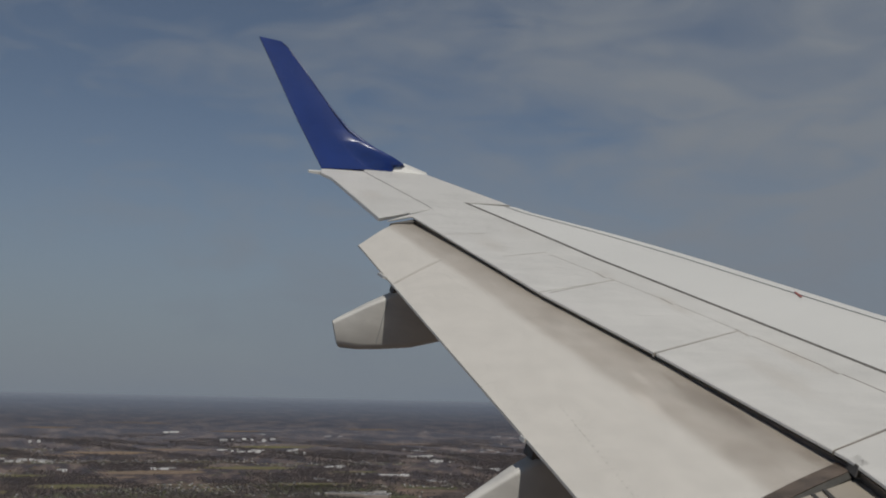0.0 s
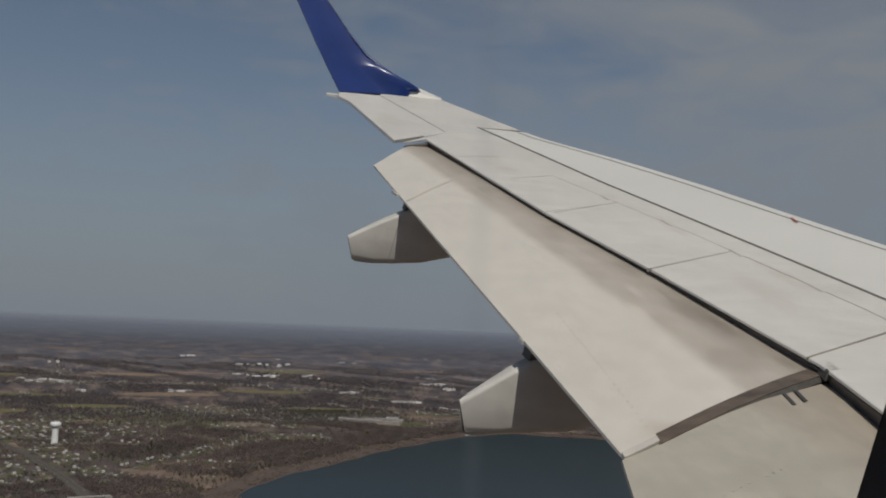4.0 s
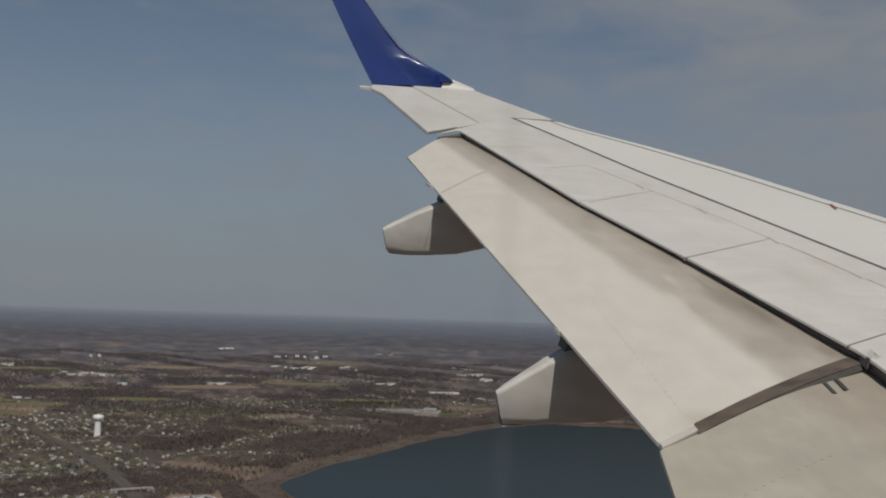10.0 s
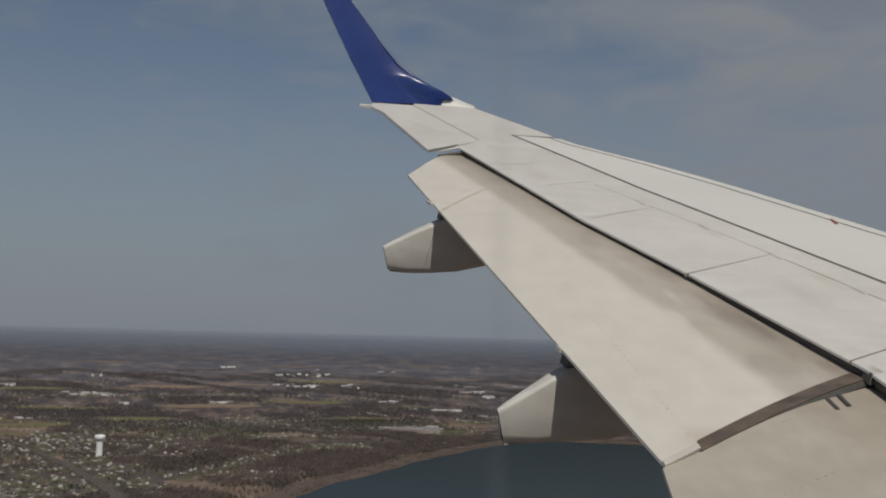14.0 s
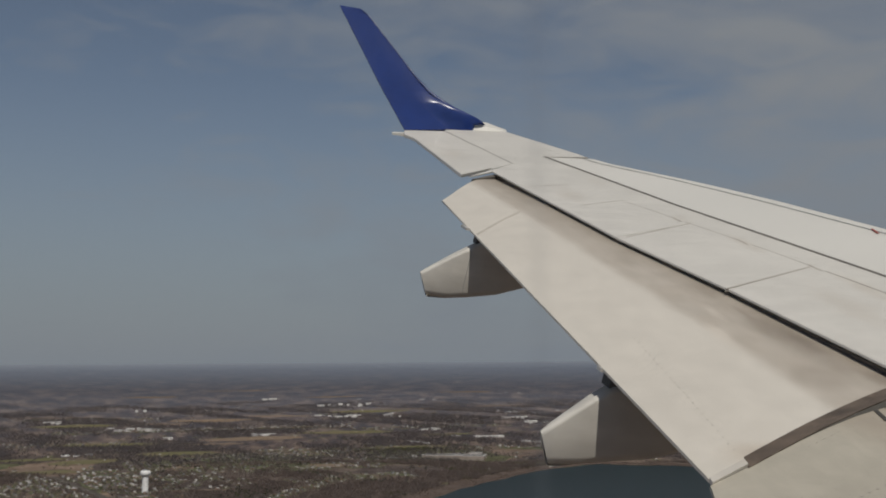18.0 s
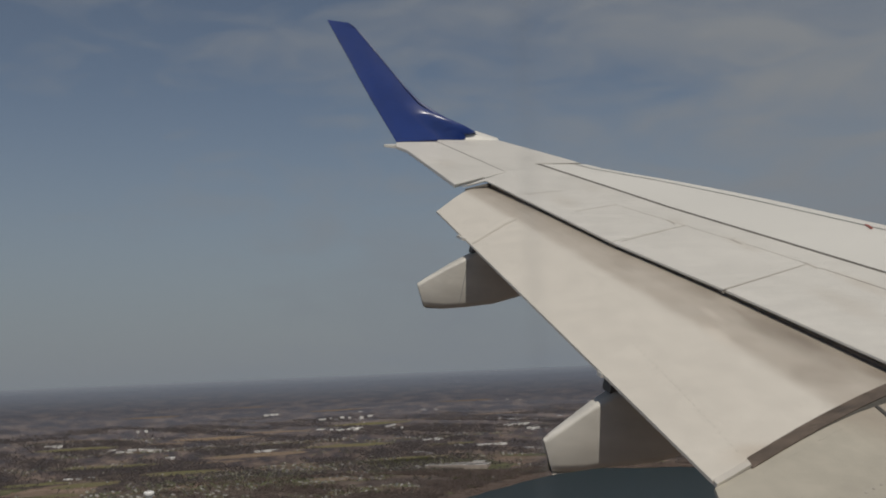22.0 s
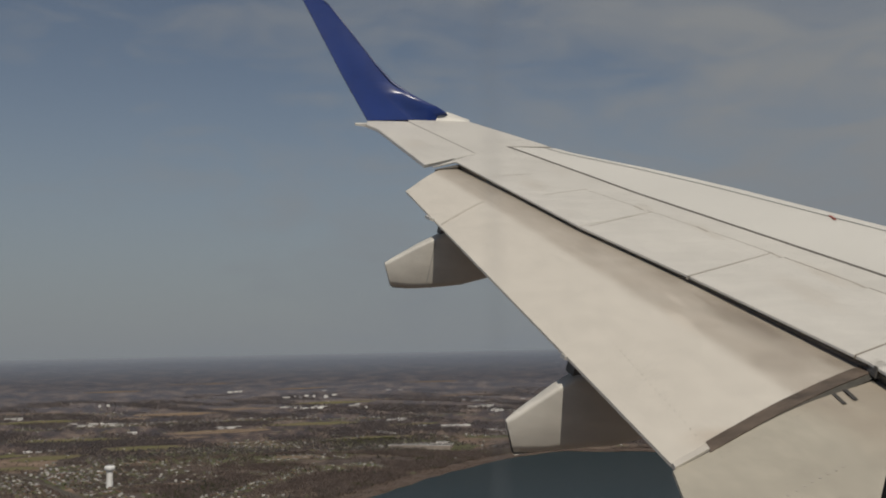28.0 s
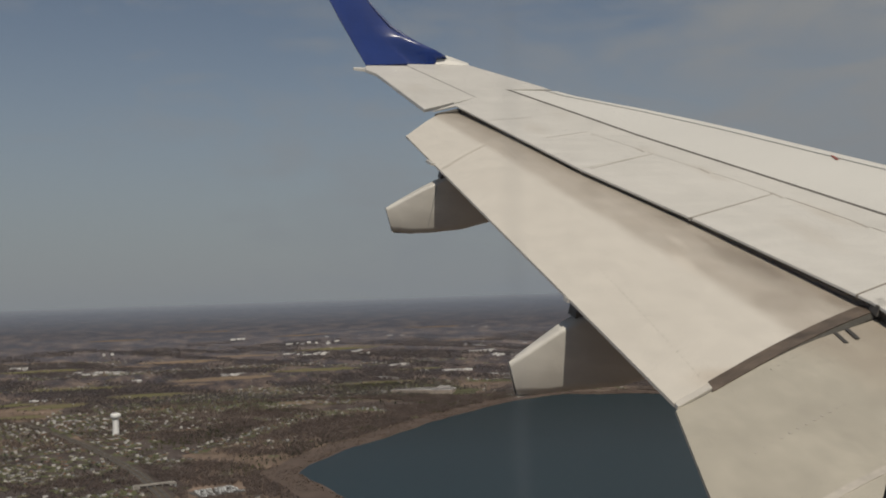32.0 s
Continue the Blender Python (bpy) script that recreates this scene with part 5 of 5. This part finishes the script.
for s in (-1, 1):
    part("parapet", box(bmesh.new(), -48, 48, s * 5 - 0.25, s * 5 + 0.25, 8, 9.2), CONC, bridge)
    part("abutment", box(bmesh.new(), s * 42 - 8, s * 42 + 8, -5, 5, -2, 6.6), CONC, bridge)
for px in (-18, 0, 18):
    part("pier", bevel(box(bmesh.new(), px - 0.8, px + 0.8, -4, 4, -2, 6.6), 0.2, 1), CONC, bridge)

# ---------------------------------------------------------------- factory by the lake
BRICK = material("factory_brick", (0.34, 0.29, 0.25), 0.8, vary=0.2, scale=0.05)
FLAT = material("dark_factory_roof", (0.16, 0.15, 0.145), 0.85, vary=0.3, scale=0.03)
x0, y0 = polar(13.6, 2990)
x, y, z, k = (float(v) for v in lay(x0, y0, site(x0, y0)))
factory = tagged(new("factory"), "sprawling factory with dark roofs and white parapets", "factory")
factory.matrix_basis = Matrix.Translation((x, y, z)) @ Matrix.Rotation(radians(-24), 4, 'Z') @ Matrix.Diagonal((k, k, k, 1))
for bx0, bx1, by0, by1, h in ((-150, 20, -40, 40, 9), (20, 120, -70, 30, 10), (40, 90, 30, 90, 13), (-60, 0, 40, 80, 7)):
    part("wall", bevel(box(bmesh.new(), bx0, bx1, by0, by1, -12, h), 0.2, 1), BRICK, factory)
    part("roof", box(bmesh.new(), bx0 + 1.5, bx1 - 1.5, by0 + 1.5, by1 - 1.5, h - 0.5, h + 0.15), FLAT, factory)
    for px0, px1, py0, py1 in ((bx0, bx1, by0, by0 + 1.4), (bx0, bx1, by1 - 1.4, by1), (bx0, bx0 + 1.4, by0 + 1.4, by1 - 1.4), (bx1 - 1.4, bx1, by0 + 1.4, by1 - 1.4)):
        part("parapet", box(bmesh.new(), px0, px1, py0, py1, h - 0.2, h + 0.9), SHED_ROOF, factory)
    for j in range(4):
        ux = bx0 + (bx1 - bx0) * (j + 0.7) / 4.6
        part("roof_unit", box(bmesh.new(), ux - 2, ux + 2, (by0 + by1) / 2 - 2, (by0 + by1) / 2 + 2, h, h + 2.6), SHED_WALL, factory)

# parked trailers and vans on a paved yard
x0, y0 = polar(2.0, 1560)
yard = tagged(new("storage_yard"), "paved yard beside the highway", "yard", kind="structure")
x, y, z, k = (float(v) for v in lay(x0, y0, site(x0, y0)))
yard.matrix_basis = Matrix.Translation((x, y, z)) @ Matrix.Rotation(radians(22), 4, 'Z')
part("paving", box(bmesh.new(), -52, 52, -45, 45, -3, 0.6), ROAD, yard)
VAN = material("pale_van_paint", (0.6, 0.6, 0.59), 0.4, vary=0.1, scale=0.3, random_vary=0.35)
van_rng = random.Random(5)
van = tagged(new("trailer"), "white box trailer parked on the yard", "trailer", "parked trailers")
part("body", bevel(box(bmesh.new(), -1.25, 1.25, -5, 5, 1.1, 3.9), 0.1, 1), VAN, van)
for wy in (-3.4, 3.2):
    part("wheels", bevel(box(bmesh.new(), -1.2, 1.2, wy - 0.5, wy + 0.5, 0, 1.0), 0.2, 1), FLAT, van)
first = True
for row in range(5):
    for j in range(15):
        if van_rng.random() < 0.3:
            continue
        m = yard.matrix_basis @ pose(-48 + j * 6.8 + van_rng.uniform(-0.8, 0.8), -36 + row * 17, 0.6, 0, 0, van_rng.uniform(-4, 4))
        if first:
            van.matrix_basis, first = m, False
        else:
            copy_thing(van, m)

# meadows between the woods
MEADOW = material("green_meadow", (0.115, 0.112, 0.046), 0.95, vary=0.35, scale=0.008, color2=(0.14, 0.115, 0.065))
TAN = material("dry_tan_field", (0.20, 0.145, 0.095), 0.95, vary=0.35, scale=0.006, color2=(0.15, 0.115, 0.09))
mead_rng = random.Random(11)
FIELDS = [(-6.2, 3053, 150, 85, MEADOW), (-8.6, 3190, 130, 60, MEADOW), (3.3, 4400, 210, 90, MEADOW), (12.9, 3900, 160, 60, MEADOW), (-9.5, 1350, 120, 60, MEADOW), (10.6, 3290, 230, 70, MEADOW), (-2.2, 4772, 170, 65, TAN), (3.8, 5237, 230, 80, TAN),
          (6.8, 7812, 320, 130, TAN), (-7.4, 5415, 300, 80, TAN), (13.8, 8800, 420, 180, TAN), (10.5, 5900, 250, 70, TAN), (16.0, 6200, 300, 80, TAN), (-3.0, 8200, 380, 160, TAN), (0.4, 3560, 130, 40, TAN), (-1.4, 3190, 190, 120, MEADOW), (-8.2, 2830, 120, 70, MEADOW), (-4.9, 3640, 240, 110, MEADOW), (2.4, 3760, 260, 120, TAN), (7.6, 4050, 260, 130, MEADOW), (6.9, 2760, 100, 60, TAN), (0.2, 4990, 300, 140, TAN), (8.6, 5600, 320, 150, MEADOW), (-6.6, 4700, 260, 130, MEADOW), (1.6, 9500, 420, 200, TAN), (-0.2, 2330, 150, 26, TAN)]
for ma, md, rx, ry, cover in FIELDS:
    cx, cy = polar(ma, md)
    ring = []
    for j in range(26):
        a = 2 * math.pi * j / 26
        q = 1 + 0.35 * noise.noise((math.cos(a) * 1.3 + ma, math.sin(a) * 1.3, md)) + mead_rng.uniform(-0.06, 0.06)
        ring.append((cx + rx * q * math.cos(a), cy + ry * q * math.sin(a)))
    ring = np.array(ring)
    zz = np.array([site(px, py) for px, py in ring]) + 1.0
    x, y, z, _ = lay(ring[:, 0], ring[:, 1], zz)
    hub = lay(np.array([cx]), np.array([cy]), np.array([site(cx, cy) + 1.2]))
    co = np.concatenate([np.stack([x, y, z], -1), np.array([[hub[0][0], hub[1][0], hub[2][0]]])])
    f = np.array([(j, (j + 1) % 26, 26) for j in range(26)])
    if cover is MEADOW:
        tagged(quick_mesh("meadow", co, f, MEADOW), "green spring meadow between bare woods", "meadow", kind="structure")
    else:
        tagged(quick_mesh("dry_field", co, f, TAN), "tan ploughed field between bare woods", "field", kind="structure")
MEADOWS = [(*polar(ma, md), rx, ry) for ma, md, rx, ry, _ in FIELDS]

# ---------------------------------------------------------------- trees: bare spring crowns of many twig clusters
TWIG = material("bare_twigs", (0.238, 0.19, 0.168), 0.95, vary=0.45, scale=0.02)
EVER = material("evergreen_needles", (0.05, 0.062, 0.038), 0.95, vary=0.4, scale=0.03)
GREEN = material("fresh_leaves", (0.115, 0.125, 0.05), 0.95, vary=0.4, scale=0.03)


def thin_leaf(m):
    """Light passes through the thin twigs and leaves."""
    n, l = m.node_tree.nodes, m.node_tree.links
    thin, both = n.new("ShaderNodeBsdfTranslucent"), n.new("ShaderNodeMixShader")
    l.new(n["Principled BSDF"].inputs["Base Color"].links[0].from_socket, thin.inputs["Color"])
    l.new(n["Principled BSDF"].outputs["BSDF"], both.inputs[1])
    l.new(thin.outputs["BSDF"], both.inputs[2])
    both.inputs["Fac"].default_value = 0.5
    l.new(both.outputs["Shader"], n["Material Output"].inputs["Surface"])
    return m


for leafy in (TWIG, EVER, GREEN):
    thin_leaf(leafy)
nr = np.random.RandomState(3)


def wood_field(x, y):
    return np.sin(x / 140 + 2 * np.sin(y / 310)) + np.sin(y / 170 + 1.3 * np.sin(x / 260)) + 0.8 * np.sin(x / 61 + y / 83)


def trees(name, x, y, mat, label, size=(4.0, 6.5), shards=16, shard=2.6, category="trees", tall=(8, 16)):
    k = len(x)
    h = nr.uniform(*tall, k)
    r = nr.uniform(size[0], size[1], k)
    base = rise(x, y) * 0.5 * np.clip(lake_distance(x, y) / 400, 0, 1)
    dirs = nr.normal(size=(k, shards, 3))
    dirs /= np.linalg.norm(dirs, axis=2, keepdims=True)
    dirs *= (nr.uniform(0.35, 1.0, (k, shards, 1)))
    cen = np.stack([x[:, None] + dirs[..., 0] * r[:, None], y[:, None] + dirs[..., 1] * r[:, None], base[:, None] + h[:, None] * 0.55 + dirs[..., 2] * h[:, None] * 0.45], -1)
    off = nr.normal(size=(k, shards, 3, 3)) * shard * 0.6
    tri = cen[:, :, None, :] + off
    tri[..., 2] = np.maximum(tri[..., 2], 0.2)
    # trunks
    tr = np.zeros((k, 1, 3, 3))
    tr[..., 0] = x[:, None, None]
    tr[..., 1] = y[:, None, None]
    tr[:, 0, 0, 0] -= 0.35
    tr[:, 0, 1, 0] += 0.35
    tr[:, 0, :, 2] = base[:, None] + np.stack([-1 + 0 * h, -1 + 0 * h, h * 0.8], 1)
    v = np.concatenate([tri, tr], 1).reshape(-1, 3)
    X, Y, Z, _ = lay(v[:, 0], v[:, 1], v[:, 2])
    co = np.stack([X, Y, Z], -1)
    f = np.arange(len(co)).reshape(-1, 3)
    return tagged(quick_mesh(name, co, f, mat), label, category, kind="stuff")


def scatter(n, az0, az1, d0, d1):
    a = np.radians(nr.uniform(az0, az1, n))
    d = np.sqrt(nr.uniform(d0 * d0, d1 * d1, n))
    return d * np.sin(a), d * np.cos(a)


# gardens: few trees stand within the cells that hold houses
GARDEN = {(int(px // 26) + i, int(py // 26) + j) for px, py in zip(SX, SY) for i in (-1, 0, 1) for j in (-1, 0, 1)}
PLOT = {(int(px // 13) + i, int(py // 13) + j) for px, py in zip(SX, SY) for i in (0, -1) for j in (-1, -2)}


def clear(x, y, thin=0.62):
    ok = lake_distance(x, y) > 90
    for mx, my, rx, ry in MEADOWS:
        ok &= ((x - mx) / rx) ** 2 + ((y - my) / ry) ** 2 > 1
    yx, yy = polar(2.0, 1560)
    ok &= (np.abs(x - yx) > 62) | (np.abs(y - yy) > 75)
    roll = nr.uniform(size=len(x))
    gx_, gy_, hx, hy = (np.floor(v).astype(int) for v in (x / 26, y / 26, x / 13, y / 13))
    for i in range(len(x)):
        if ok[i] and (((gx_[i], gy_[i]) in GARDEN and roll[i] < thin) or (hx[i], hy[i]) in PLOT):
            ok[i] = False
    return ok


x, y = scatter(125000, -12, 27, 1620, 4300)
w = wood_field(x, y)
ok = (w + nr.normal(size=len(w)) * 0.35 > -0.15 - 0.6 * np.clip((np.hypot(x, y) - 2900) / 700, 0, 1)) & clear(x, y) & off_road(x, y)
x, y = x[ok], y[ok]
trees("bare_woodland", x, y, TWIG, "brown bare spring woodland", size=(2.8, 5.0), shards=11, shard=2.3)
x, y = scatter(18000, -12, 27, 1620, 4300)
ok = (wood_field(x * 1.7 + 300, y * 1.6) > 0.9) & clear(x, y) & off_road(x, y)
trees("evergreen_trees", x[ok], y[ok], EVER, "dark evergreen trees between the houses", (2, 3.4), 9, 2.4)
x, y = scatter(18000, -12, 27, 1620, 4000)
ok = (wood_field(x * 1.3 + 900, y * 1.4 + 200) > 1.2) & clear(x, y) & off_road(x, y)
trees("budding_trees", x[ok], y[ok], GREEN, "fresh green budding trees", (2.5, 4.2), 9, 2.4)
# reeds standing on the bank
x, y = scatter(60000, 0, 26, 2050, 4500)
away = lake_distance(x, y)
ok = (away > 2) & (away < 92) & (wood_field(x * 2.2, y * 2.2) > -1.2)
trees("reed_clumps", x[ok], y[ok], REED, "reddish brown reeds at the water's edge", (2.0, 3.6), 6, 1.9, "reeds", (2.0, 4.2))
# a green copse beside the factory
cx, cy = polar(10.4, 3230)
x, y = cx + nr.normal(size=900) * 190, cy + nr.normal(size=900) * 75
ok = clear(x, y) & off_road(x, y)
trees("green_copse", x[ok], y[ok], GREEN, "fresh green copse beside the factory", (2.8, 4.6), 10, 2.4)
# clumps of wood farther out, their twig colour greyed to stand for haze
TWIG_FAR = thin_leaf(material("distant_twigs", (0.17, 0.148, 0.146), 0.95, vary=0.4, scale=0.01))
x, y = scatter(190000, -12, 27, 4250, 11000)
w = wood_field(x * 0.8 + 150, y * 0.5)
ok = (w + nr.normal(size=len(w)) * 0.55 > -0.1) & off_road(x, y) & (nr.uniform(size=len(w)) < np.clip((11000 - np.hypot(x, y)) / 5200, 0, 1))
for mx, my, rx, ry in MEADOWS:
    ok &= ((x - mx) / rx) ** 2 + ((y - my) / ry) ** 2 > 1
trees("far_woodland", x[ok], y[ok], TWIG_FAR, "brown bare woods in the distance, greyed with haze", size=(3.5, 6.5), shards=4, shard=4.0)
